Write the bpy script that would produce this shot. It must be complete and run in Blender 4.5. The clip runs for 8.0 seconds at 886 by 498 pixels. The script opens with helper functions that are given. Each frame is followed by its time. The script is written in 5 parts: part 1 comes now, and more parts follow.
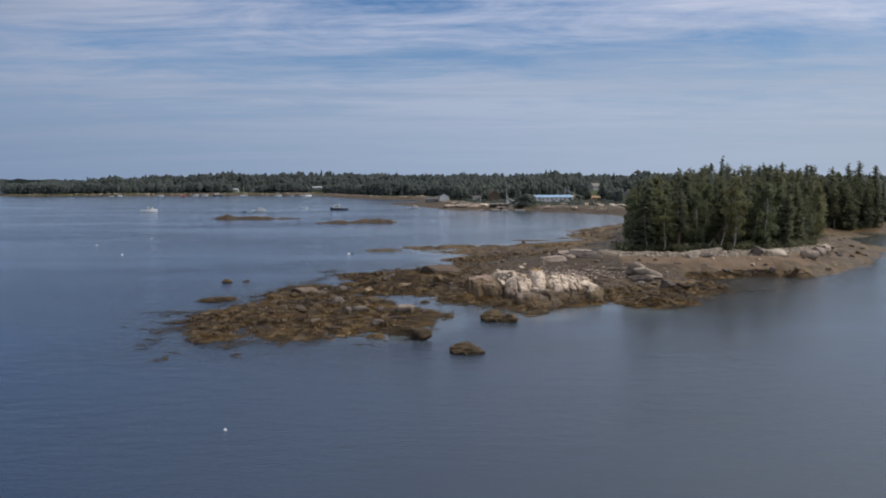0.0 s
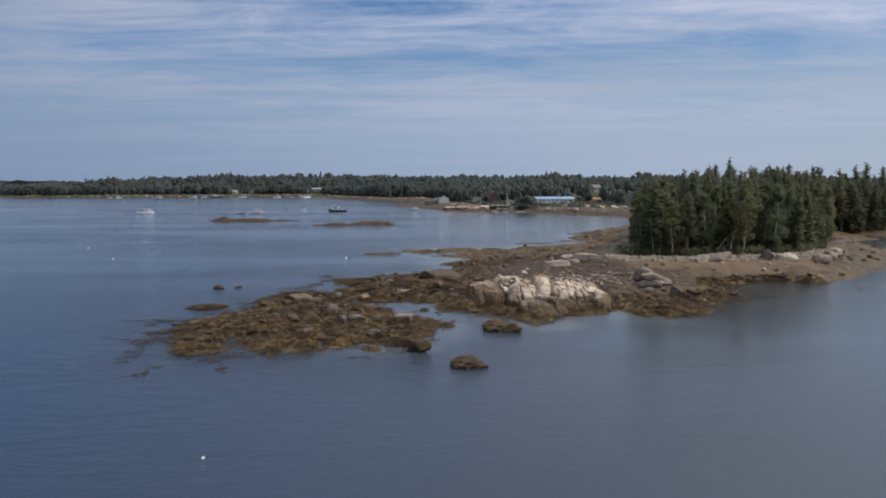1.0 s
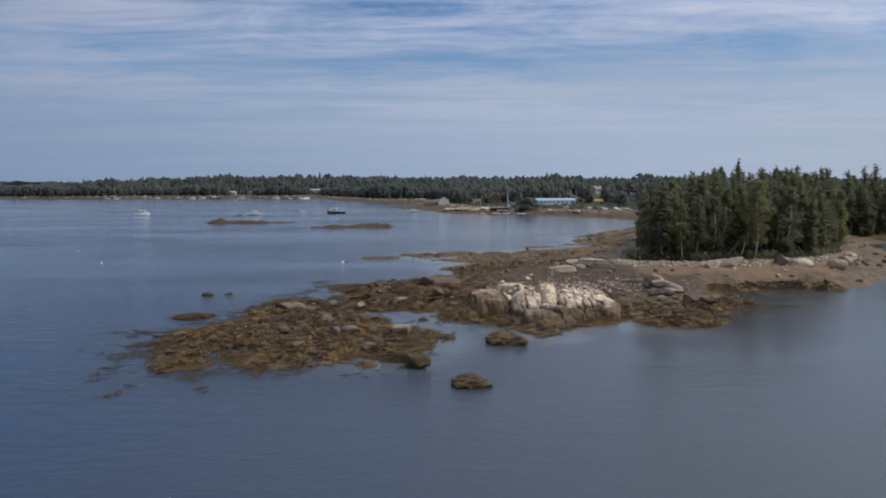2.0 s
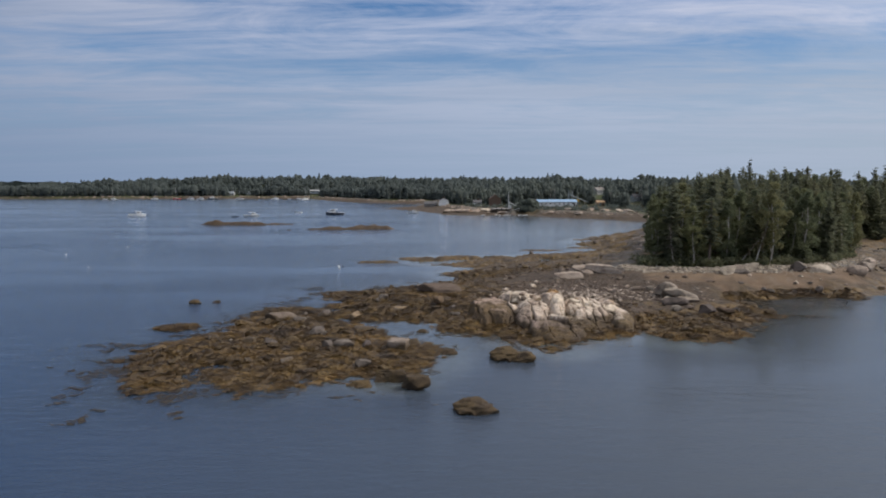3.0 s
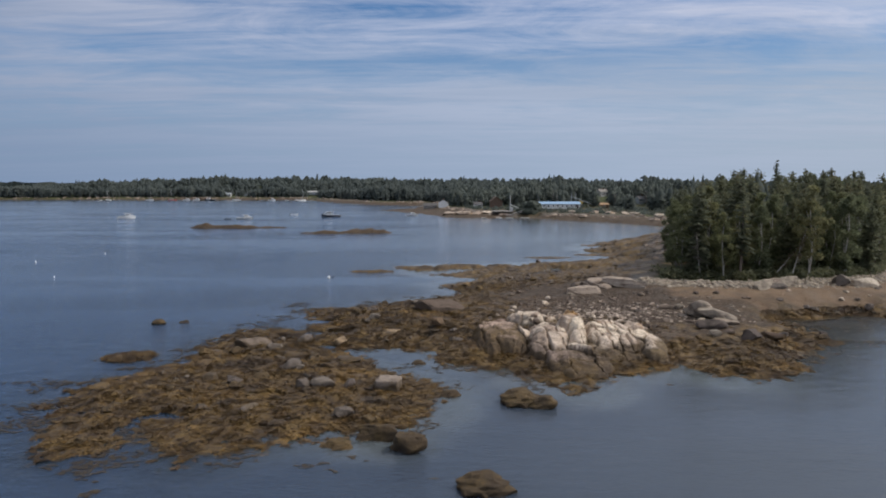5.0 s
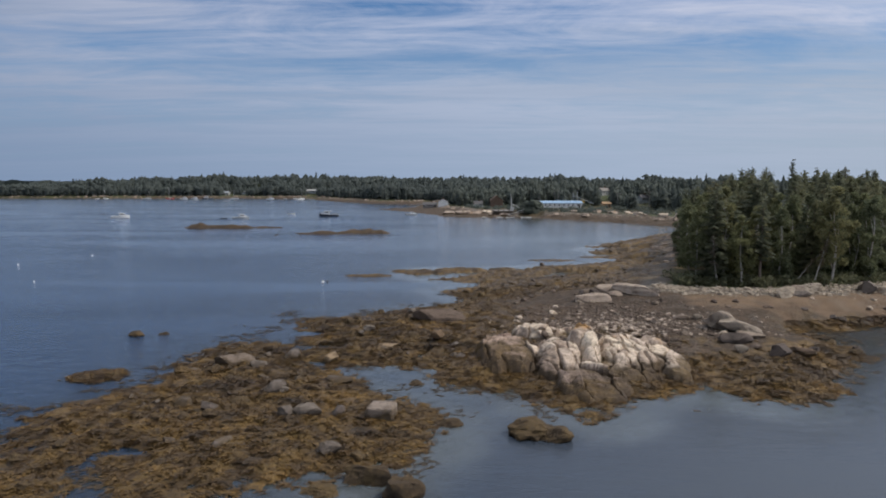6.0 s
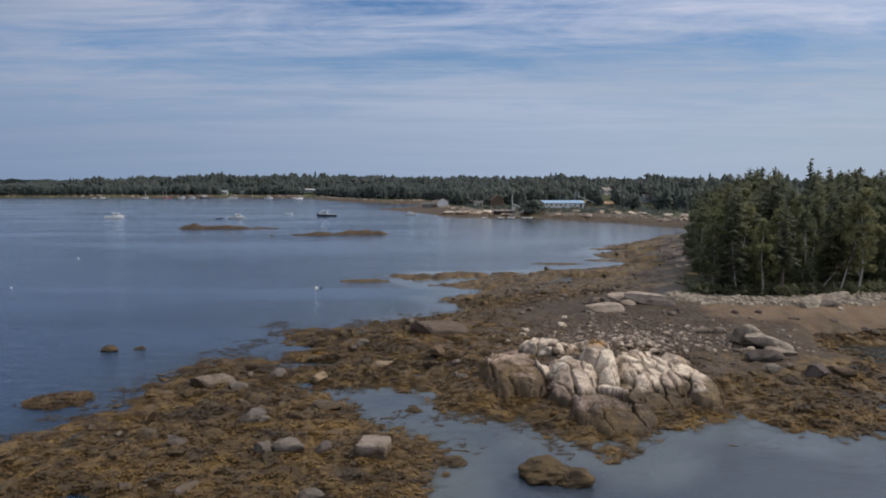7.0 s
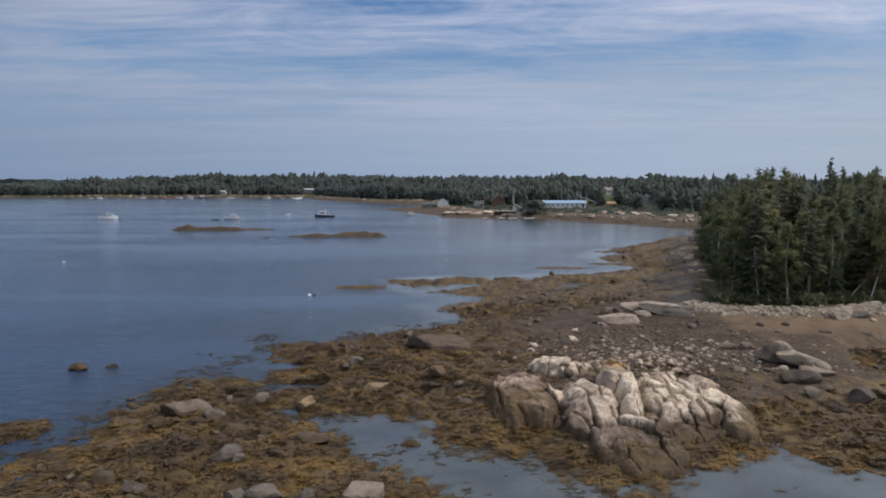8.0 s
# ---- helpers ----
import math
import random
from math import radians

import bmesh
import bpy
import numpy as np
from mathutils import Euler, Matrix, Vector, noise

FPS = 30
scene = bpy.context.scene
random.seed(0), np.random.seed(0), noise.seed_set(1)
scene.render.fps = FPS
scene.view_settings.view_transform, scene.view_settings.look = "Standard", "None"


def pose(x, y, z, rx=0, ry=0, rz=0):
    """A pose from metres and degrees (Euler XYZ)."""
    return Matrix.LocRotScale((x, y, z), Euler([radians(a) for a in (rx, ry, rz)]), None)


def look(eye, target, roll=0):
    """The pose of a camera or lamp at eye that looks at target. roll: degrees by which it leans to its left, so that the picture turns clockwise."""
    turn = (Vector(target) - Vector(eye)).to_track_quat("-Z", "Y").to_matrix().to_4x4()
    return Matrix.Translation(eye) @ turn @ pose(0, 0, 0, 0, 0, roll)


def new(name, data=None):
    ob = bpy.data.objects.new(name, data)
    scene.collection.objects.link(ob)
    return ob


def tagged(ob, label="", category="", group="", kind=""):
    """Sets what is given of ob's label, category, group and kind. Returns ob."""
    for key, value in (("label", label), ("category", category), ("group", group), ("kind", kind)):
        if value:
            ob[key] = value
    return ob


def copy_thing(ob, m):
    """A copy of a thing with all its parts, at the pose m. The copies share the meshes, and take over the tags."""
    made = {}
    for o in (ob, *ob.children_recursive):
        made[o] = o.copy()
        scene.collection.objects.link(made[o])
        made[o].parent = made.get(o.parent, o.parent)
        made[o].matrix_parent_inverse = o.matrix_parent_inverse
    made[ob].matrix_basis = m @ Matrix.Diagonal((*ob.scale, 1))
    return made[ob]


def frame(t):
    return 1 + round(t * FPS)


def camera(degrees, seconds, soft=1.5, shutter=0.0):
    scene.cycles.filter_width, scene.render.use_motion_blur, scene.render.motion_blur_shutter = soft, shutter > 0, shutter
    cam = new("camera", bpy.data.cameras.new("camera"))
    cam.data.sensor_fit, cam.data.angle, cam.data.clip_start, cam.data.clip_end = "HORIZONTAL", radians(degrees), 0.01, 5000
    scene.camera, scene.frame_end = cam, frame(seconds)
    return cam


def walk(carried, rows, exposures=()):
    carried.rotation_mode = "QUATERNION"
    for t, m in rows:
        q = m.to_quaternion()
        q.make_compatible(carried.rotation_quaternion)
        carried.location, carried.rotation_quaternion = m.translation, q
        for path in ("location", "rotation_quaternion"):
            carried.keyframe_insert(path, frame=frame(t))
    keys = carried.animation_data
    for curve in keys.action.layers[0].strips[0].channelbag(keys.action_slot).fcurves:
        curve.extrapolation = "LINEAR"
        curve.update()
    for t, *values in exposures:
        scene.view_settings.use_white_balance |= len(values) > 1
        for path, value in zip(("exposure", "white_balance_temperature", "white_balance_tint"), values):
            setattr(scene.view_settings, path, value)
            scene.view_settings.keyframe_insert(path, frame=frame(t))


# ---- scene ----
# the camera: seconds, eye x y z, yaw, pitch, roll
cam = camera(70.0, 8.0, soft=1.9)
PATH = [
    (0.0, 0.00, 0.00, 15.50, -0.00, -6.02, -0.22),
    (0.5, -0.02, 1.83, 15.53, -0.02, -5.95, -0.21),
    (1.0, -0.04, 3.73, 15.57, -0.03, -5.89, -0.20),
    (1.5, -0.05, 5.88, 15.63, -0.04, -5.83, -0.19),
    (3.0, -0.19, 13.14, 15.90, -0.07, -5.73, -0.08),
    (3.5, -0.23, 15.79, 15.97, -0.09, -5.67, -0.06),
    (4.0, -0.28, 18.40, 16.05, -0.11, -5.62, -0.04),
    (4.5, -0.23, 21.18, 16.11, -0.10, -5.60, -0.01),
    (6.0, -0.27, 29.64, 16.54, -0.14, -5.79, 0.01),
    (6.5, -0.31, 32.42, 16.67, -0.15, -5.83, 0.03),
    (7.0, -0.31, 35.36, 16.81, -0.16, -5.88, 0.03),
    (7.5, -0.35, 38.30, 16.95, -0.18, -5.90, 0.02),
    (8.0, -0.37, 41.01, 17.06, -0.18, -5.93, -0.01),
]
walk(cam, [(t, pose(x, y, z, 90 + pitch, -roll, yaw)) for t, x, y, z, yaw, pitch, roll in PATH])

# ---- world, sun ----
SUN = Vector((0.72, -0.04, 0.88)).normalized()
world = bpy.data.worlds.new("sky")
scene.world = world
world.use_nodes = True
wt = world.node_tree
wt.nodes.clear()


def node(tree, kind, **values):
    n = tree.nodes.new(kind)
    for key, value in values.items():
        if key in n.inputs:
            n.inputs[key].default_value = value
    return n


def ramp(tree, stops, source, interp="LINEAR"):
    n = tree.nodes.new("ShaderNodeValToRGB")
    n.color_ramp.interpolation = interp
    els = n.color_ramp.elements
    while len(els) < len(stops):
        els.new(0.5)
    for e, (p, c) in zip(els, stops):
        e.position = p
        e.color = (c, c, c, 1) if isinstance(c, (int, float)) else (*c, 1)
    tree.links.new(source, n.inputs[0])
    return n.outputs[0]


def maths(tree, op, a, b=None):
    n = tree.nodes.new("ShaderNodeMath")
    n.operation = op
    for i, v in enumerate((a, b)):
        if v is None:
            continue
        if isinstance(v, (int, float)):
            n.inputs[i].default_value = v
        else:
            tree.links.new(v, n.inputs[i])
    return n.outputs[0]


def mix(tree, fac, a, b, blend="MIX"):
    n = tree.nodes.new("ShaderNodeMix")
    n.data_type = "RGBA"
    n.blend_type = blend
    for i, v in ((0, fac), (6, a), (7, b)):
        if isinstance(v, (int, float)):
            n.inputs[i].default_value = v
        elif isinstance(v, tuple):
            n.inputs[i].default_value = (*v, 1)
        else:
            tree.links.new(v, n.inputs[i])
    return n.outputs[2]


sky = wt.nodes.new("ShaderNodeTexSky")
sky.sky_type = "NISHITA"
sky.sun_disc = False
sky.sun_elevation = math.asin(SUN.z)
sky.sun_rotation = math.atan2(SUN.x, SUN.y)
sky.air_density, sky.dust_density, sky.ozone_density = 1.0, 1.0, 2.0
SKY_STRENGTH = 0.10
coord = wt.nodes.new("ShaderNodeTexCoord")
sep = wt.nodes.new("ShaderNodeSeparateXYZ")
wt.links.new(coord.outputs["Generated"], sep.inputs[0])
up = maths(wt, "ADD", maths(wt, "MAXIMUM", sep.outputs[2], 0.0), 0.06)
plan = wt.nodes.new("ShaderNodeCombineXYZ")
wt.links.new(maths(wt, "DIVIDE", sep.outputs[0], up), plan.inputs[0])
wt.links.new(maths(wt, "DIVIDE", sep.outputs[1], up), plan.inputs[1])


def cloud_noise(scale_x, scale_y, turn, detail, rough, distort, offset):
    m = wt.nodes.new("ShaderNodeMapping")
    m.inputs["Scale"].default_value = (scale_x, scale_y, 1)
    m.inputs["Rotation"].default_value = (0, 0, radians(turn))
    m.inputs["Location"].default_value = offset
    wt.links.new(plan.outputs[0], m.inputs[0])
    n = node(wt, "ShaderNodeTexNoise", Scale=1.0, Detail=detail, Roughness=rough, Distortion=distort)
    wt.links.new(m.outputs[0], n.inputs["Vector"])
    return n.outputs[0]


banks = cloud_noise(0.20, 0.55, -9, 9, 0.62, 0.6, (3.1, 0.7, 0))
wisps = cloud_noise(1.0, 1.9, -16, 10, 0.68, 0.8, (0.4, 2.2, 0))
streaks = cloud_noise(0.55, 3.4, -7, 8, 0.66, 0.5, (5.2, 4.1, 0))
cover = maths(wt, "ADD", maths(wt, "ADD", maths(wt, "MULTIPLY", banks, 0.46), maths(wt, "MULTIPLY", wisps, 0.32)), maths(wt, "MULTIPLY", streaks, 0.22))
# streaks with blue between them stand higher up, an even veil lower down
thin = ramp(wt, [(0.0, 0.09), (0.14, 0.09), (0.20, 0.03), (0.28, 0.005), (0.45, 0.10)], sep.outputs[2])
cover = maths(wt, "SUBTRACT", maths(wt, "ADD", cover, thin), 0.05)
cloud_fac = ramp(wt, [(0.42, 0.02), (0.50, 0.52), (0.57, 0.97)], cover)
shade_fac = ramp(wt, [(0.40, 0.0), (0.58, 1.0)], cloud_noise(0.25, 1.1, -5, 7, 0.58, 0.6, (7.7, 1.9, 0)))
# cloud and haze are brighter towards the sun
dot = wt.nodes.new("ShaderNodeVectorMath")
dot.operation = "DOT_PRODUCT"
dot.inputs[1].default_value = SUN
wt.links.new(coord.outputs["Generated"], dot.inputs[0])
facing = maths(wt, "ADD", maths(wt, "MULTIPLY", dot.outputs["Value"], 0.5), 0.5)
warm = ramp(wt, [(0.30, 0.0), (0.72, 1.0)], facing)
glow = ramp(wt, [(0.28, 0.32), (0.44, 0.40), (0.58, 0.455), (0.72, 0.46), (0.84, 0.62), (1.0, 0.9)], facing)
cloud_col = mix(wt, 1.0, mix(wt, shade_fac, mix(wt, warm, (7.7, 9.4, 13.4), (8.6, 9.9, 12.7)), (11.6, 12.6, 16.0)), glow, "MULTIPLY")
haze_col = mix(wt, 1.0, mix(wt, warm, (6.4, 8.8, 13.2), (8.6, 10.1, 12.5)), glow, "MULTIPLY")
sky_col = mix(wt, cloud_fac, mix(wt, 1.0, sky.outputs[0], (0.46, 0.72, 0.97), "MULTIPLY"), cloud_col)
low = ramp(wt, [(0.0, 0.97), (0.06, 0.88), (0.13, 0.62), (0.20, 0.20), (0.27, 0.0)], sep.outputs[2])
sky_col = mix(wt, low, sky_col, haze_col)
# above the view, a grey-white cloud sheet is added to brighten water and trees
high = ramp(wt, [(0.28, 0.0), (0.60, 0.75)], sep.outputs[2], "EASE")
sky_col = mix(wt, high, sky_col, mix(wt, 1.0, (12.2, 12.6, 13.4), glow, "MULTIPLY"))
back = wt.nodes.new("ShaderNodeBackground")
back.inputs[1].default_value = SKY_STRENGTH
wt.links.new(sky_col, back.inputs[0])
wout = wt.nodes.new("ShaderNodeOutputWorld")
wt.links.new(back.outputs[0], wout.inputs[0])

sun_data = bpy.data.lights.new("sun", "SUN")
sun_data.energy, sun_data.angle, sun_data.color = 2.45, radians(1.0), (1.0, 0.93, 0.84)
sun = new("sun", sun_data)
sun.matrix_world = look(SUN * 100, (0, 0, 0))
scene.view_settings.exposure = 0.0


# ---- materials ----
def material(name, rough=0.8, metal=0.0, spec=0.5):
    m = bpy.data.materials.new(name)
    m.use_nodes = True
    t = m.node_tree
    b = t.nodes["Principled BSDF"]
    b.inputs["Roughness"].default_value = rough
    b.inputs["Metallic"].default_value = metal
    b.inputs["Specular IOR Level"].default_value = spec
    return m, t, b


def place_noise(t, scale, detail=4.0, rough=0.55, local=False, stretch=None):
    if local:
        c = t.nodes.new("ShaderNodeTexCoord").outputs["Object"]
    else:
        c = t.nodes.new("ShaderNodeNewGeometry").outputs["Position"]
    if stretch:
        m = t.nodes.new("ShaderNodeMapping")
        m.inputs["Scale"].default_value = stretch
        t.links.new(c, m.inputs[0])
        c = m.outputs[0]
    n = node(t, "ShaderNodeTexNoise", Scale=scale, Detail=detail, Roughness=rough)
    t.links.new(c, n.inputs["Vector"])
    return n.outputs[0]


def bump(t, b, height, strength, distance):
    n = node(t, "ShaderNodeBump", Strength=strength, Distance=distance)
    t.links.new(height, n.inputs["Height"])
    t.links.new(n.outputs[0], b.inputs["Normal"])


def plain(name, col, rough=0.6, metal=0.0, vary=0.25, scale=3.0, local=True):
    """Paint, wood or metal with grain and stains at two scales."""
    m, t, b = material(name, rough, metal)
    lo = tuple(c * (1 - vary) for c in col)
    hi = tuple(min(1, c * (1 + vary)) for c in col)
    big = ramp(t, [(0.3, lo), (0.7, hi)], place_noise(t, scale, 5, local=local))
    fine = ramp(t, [(0.35, 0.75), (0.6, 1.0)], place_noise(t, scale * 9, 3, local=local))
    t.links.new(mix(t, 0.6, big, fine, "MULTIPLY"), b.inputs["Base Color"])
    bump(t, b, place_noise(t, scale * 12, 3, local=local), 0.3, 0.02)
    return m


def weed_colour(t):
    c1 = ramp(t, [(0.28, (0.040, 0.028, 0.017)), (0.46, (0.110, 0.072, 0.030)), (0.60, (0.200, 0.130, 0.043)), (0.8, (0.128, 0.086, 0.035))],
              place_noise(t, 0.55, 9, 0.68))
    c2 = ramp(t, [(0.32, 0.50), (0.55, 1.05)], place_noise(t, 3.2, 5, 0.65))
    c3 = ramp(t, [(0.34, 0.62), (0.50, 0.92), (0.66, 1.35)], place_noise(t, 11.0, 4, 0.7))
    beds = ramp(t, [(0.34, (0.50, 0.47, 0.52)), (0.50, (0.95, 0.95, 0.97)), (0.66, (1.16, 1.10, 1.0))], place_noise(t, 0.16, 6, 0.62))
    return mix(t, 1.0, mix(t, 0.8, mix(t, 0.85, c1, c2, "MULTIPLY"), c3, "MULTIPLY"), beds, "MULTIPLY")


def ground_material():
    m, t, b = material("shore_ground", 0.85, 0, 0.3)

    def zone(name):
        a = t.nodes.new("ShaderNodeAttribute")
        a.attribute_name = name
        return a.outputs["Fac"]

    mud = ramp(t, [(0.3, (0.054, 0.038, 0.027)), (0.65, (0.125, 0.088, 0.061))], place_noise(t, 1.6, 8, 0.7))
    pebbles = t.nodes.new("ShaderNodeTexVoronoi")
    pebbles.inputs["Scale"].default_value = 4.5
    t.links.new(t.nodes.new("ShaderNodeNewGeometry").outputs["Position"], pebbles.inputs["Vector"])
    gravel = mix(t, 0.75, mud, ramp(t, [(0.0, 1.9), (0.5, 0.35)], pebbles.outputs["Distance"]), "MULTIPLY")
    sand = ramp(t, [(0.3, (0.120, 0.079, 0.050)), (0.7, (0.195, 0.134, 0.086))], place_noise(t, 0.35, 8, 0.6))
    pale = ramp(t, [(0.3, (0.08, 0.068, 0.056)), (0.55, (0.15, 0.132, 0.112)), (0.75, (0.24, 0.215, 0.19))], place_noise(t, 1.5, 7, 0.75))
    turf = ramp(t, [(0.3, (0.030, 0.040, 0.014)), (0.7, (0.085, 0.095, 0.035))], place_noise(t, 0.8, 8, 0.7))
    col = mix(t, zone("sand"), gravel, sand)
    col = mix(t, zone("cobble"), col, pale)
    col = mix(t, zone("grass"), col, turf)
    # ground weed is darkened for the shade deep among its fronds
    col = mix(t, zone("weed"), col, mix(t, 1.0, weed_colour(t), (0.85, 0.83, 0.85), "MULTIPLY"))
    t.links.new(col, b.inputs["Base Color"])
    wet = ramp(t, [(0.0, 0.9), (1.0, 0.5)], zone("weed"))
    t.links.new(wet, b.inputs["Roughness"])
    bump(t, b, place_noise(t, 6.0, 8, 0.75), 0.9, 0.16)
    return m


def granite(name, pale, dark, algae_shade=0.75, rusty=False):
    """Weathered granite: crystals, stains, cracks, and brown algal growth below the high-water line, set higher where
    it also paints shade on the flanks.
    """
    m, t, b = material(name, 0.82, 0, 0.3)
    big = ramp(t, [(0.30, dark), (0.52, pale), (0.8, tuple(min(1, c * 1.2) for c in pale))], place_noise(t, 0.9, 8, 0.62))
    spots = ramp(t, [(0.32, 0.40), (0.48, 1.0)], place_noise(t, 6.0, 9, 0.75))
    col = mix(t, 0.8, big, spots, "MULTIPLY")
    own = ramp(t, [(0.0, (0.66, 0.59, 0.55)), (0.40, (0.94, 0.89, 0.86)), (1.0, (1.15, 1.12, 1.05))], t.nodes.new("ShaderNodeObjectInfo").outputs["Random"])
    col = mix(t, 1.0, col, own, "MULTIPLY")
    if rusty:
        seam = t.nodes.new("ShaderNodeTexVoronoi")
        seam.feature = "DISTANCE_TO_EDGE"
        seam.inputs["Scale"].default_value = 0.75
        warp = t.nodes.new("ShaderNodeMapping")
        warp.inputs["Scale"].default_value = (1.0, 1.5, 2.2)
        t.links.new(t.nodes.new("ShaderNodeNewGeometry").outputs["Position"], warp.inputs[0])
        t.links.new(warp.outputs[0], seam.inputs["Vector"])
        col = mix(t, 0.6, col, ramp(t, [(0.0, 0.25), (0.035, 1.0)], seam.outputs["Distance"]), "MULTIPLY")
        rust = ramp(t, [(0.64, 0.0), (0.72, 0.6)], place_noise(t, 0.36, 3, 0.5))
        near = t.nodes.new("ShaderNodeVectorMath")
        near.operation = "DISTANCE"
        near.inputs[1].default_value = (13.4, 89.4, 3.3)
        t.links.new(t.nodes.new("ShaderNodeNewGeometry").outputs["Position"], near.inputs[0])
        lichen = ramp(t, [(0.55, 0.85), (0.80, 0.0)], maths(t, "ADD", maths(t, "MULTIPLY", near.outputs["Value"], 0.36), maths(t, "MULTIPLY", place_noise(t, 2.5, 4, 0.6), 0.35)))
        col = mix(t, maths(t, "MAXIMUM", rust, lichen), col, (0.40, 0.23, 0.085))
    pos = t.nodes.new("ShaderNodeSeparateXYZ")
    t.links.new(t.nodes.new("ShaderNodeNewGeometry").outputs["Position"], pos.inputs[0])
    # the brown climbs to this level, on the knoll also standing for shade
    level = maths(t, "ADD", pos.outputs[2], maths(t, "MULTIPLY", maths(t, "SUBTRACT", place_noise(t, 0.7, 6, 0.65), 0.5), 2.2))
    line = ramp(t, [(0.0, 1.0), (1.0, 0.0)], maths(t, "DIVIDE", maths(t, "SUBTRACT", level, algae_shade - 0.25), 0.5))
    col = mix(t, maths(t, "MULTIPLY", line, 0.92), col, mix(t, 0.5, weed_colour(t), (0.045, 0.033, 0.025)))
    t.links.new(col, b.inputs["Base Color"])
    bump(t, b, place_noise(t, 3.5, 12, 0.72), 0.9, 0.16)
    return m


def leaves(name, lo, hi, rough=0.65):
    m, t, b = material(name, rough, 0, 0.15)
    geo = t.nodes.new("ShaderNodeNewGeometry")
    info = t.nodes.new("ShaderNodeObjectInfo")
    isle = ramp(t, [(0.0, lo), (1.0, hi)], geo.outputs["Random Per Island"])
    tree_tone = ramp(t, [(0.0, (0.84, 0.84, 0.84)), (0.4, (1.0, 0.98, 0.92)), (0.8, (1.15, 1.07, 0.88)), (1.0, (1.25, 1.08, 0.9))], info.outputs["Random"])
    col = mix(t, 1.0, isle, tree_tone, "MULTIPLY")
    col = mix(t, 0.5, col, ramp(t, [(0.3, 0.6), (0.65, 1.15)], place_noise(t, 0.45, 5, 0.6)), "MULTIPLY")
    t.links.new(col, b.inputs["Base Color"])
    through_leaf = t.nodes.new("ShaderNodeBsdfTranslucent")
    t.links.new(col, through_leaf.inputs[0])
    both = t.nodes.new("ShaderNodeMixShader")
    both.inputs[0].default_value = 0.58
    t.links.new(b.outputs[0], both.inputs[1])
    t.links.new(through_leaf.outputs[0], both.inputs[2])
    t.links.new(both.outputs[0], t.nodes["Material Output"].inputs[0])
    return m


def water_material():
    m = bpy.data.materials.new("sea_water")
    m.use_nodes = True
    t = m.node_tree
    t.nodes.clear()
    pos = t.nodes.new("ShaderNodeNewGeometry").outputs["Position"]

    def waves(sx, sy, turn, scale, detail, rough, distort=0.0):
        mp = t.nodes.new("ShaderNodeMapping")
        mp.inputs["Scale"].default_value = (sx, sy, 1)
        mp.inputs["Rotation"].default_value = (0, 0, radians(turn))
        t.links.new(pos, mp.inputs[0])
        n = node(t, "ShaderNodeTexNoise", Scale=scale, Detail=detail, Roughness=rough, Distortion=distort)
        t.links.new(mp.outputs[0], n.inputs["Vector"])
        return n.outputs[0]

    calm = ramp(t, [(0.38, 0.25), (0.62, 1.0)], waves(0.25, 1.0, 8, 0.035, 4, 0.55, 0.4))
    chop = maths(t, "ADD", waves(1.0, 2.4, 20, 1.5, 4, 0.62), maths(t, "MULTIPLY", waves(1.0, 2.6, 12, 0.35, 2, 0.5), 1.6))
    bp = node(t, "ShaderNodeBump", Distance=0.16)
    sx_ = t.nodes.new("ShaderNodeSeparateXYZ")
    t.links.new(pos, sx_.inputs[0])
    open_water = ramp(t, [(0.0, 1.0), (1.0, 0.30)], maths(t, "DIVIDE", maths(t, "ADD", sx_.outputs[0], 48.0), 84.0), "EASE")
    lee_sheen = t.nodes.new("ShaderNodeAttribute")
    lee_sheen.attribute_name = "calm_sheen"
    lee_sheen = lee_sheen.outputs["Fac"]
    stir = maths(t, "SUBTRACT", 1.0, maths(t, "MULTIPLY", lee_sheen, 0.75))
    t.links.new(maths(t, "MULTIPLY", maths(t, "MULTIPLY", calm, open_water), maths(t, "MULTIPLY", stir, 0.75)), bp.inputs["Strength"])
    t.links.new(chop, bp.inputs["Height"])
    body = node(t, "ShaderNodeBsdfDiffuse")
    # deep blue offshore; reflected sky is put into the grey and pale inshore colours
    t.links.new(mix(t, maths(t, "MULTIPLY", lee_sheen, 0.8), mix(t, open_water, (0.088, 0.094, 0.092), (0.013, 0.036, 0.086)), (0.165, 0.190, 0.205)), body.inputs["Color"])
    clear = node(t, "ShaderNodeBsdfTransparent", Color=(0.45, 0.58, 0.52, 1))
    under = node(t, "ShaderNodeMixShader")
    deep = t.nodes.new("ShaderNodeAttribute")
    deep.attribute_name = "depth"
    t.links.new(ramp(t, [(0.0, 0.80), (0.08, 0.45), (0.30, 0.18), (1.0, 0.05)], deep.outputs["Fac"]), under.inputs[0])
    t.links.new(body.outputs[0], under.inputs[1])
    t.links.new(clear.outputs[0], under.inputs[2])
    shine = node(t, "ShaderNodeBsdfGlossy", Roughness=0.14, Color=(1, 1, 1, 1))
    fres = node(t, "ShaderNodeFresnel", IOR=1.33)
    for n in (shine, fres, body):
        t.links.new(bp.outputs[0], n.inputs["Normal"])
    top = node(t, "ShaderNodeMixShader")
    t.links.new(fres.outputs[0], top.inputs[0])
    t.links.new(under.outputs[0], top.inputs[1])
    t.links.new(shine.outputs[0], top.inputs[2])
    out = t.nodes.new("ShaderNodeOutputMaterial")
    t.links.new(top.outputs[0], out.inputs[0])
    return m


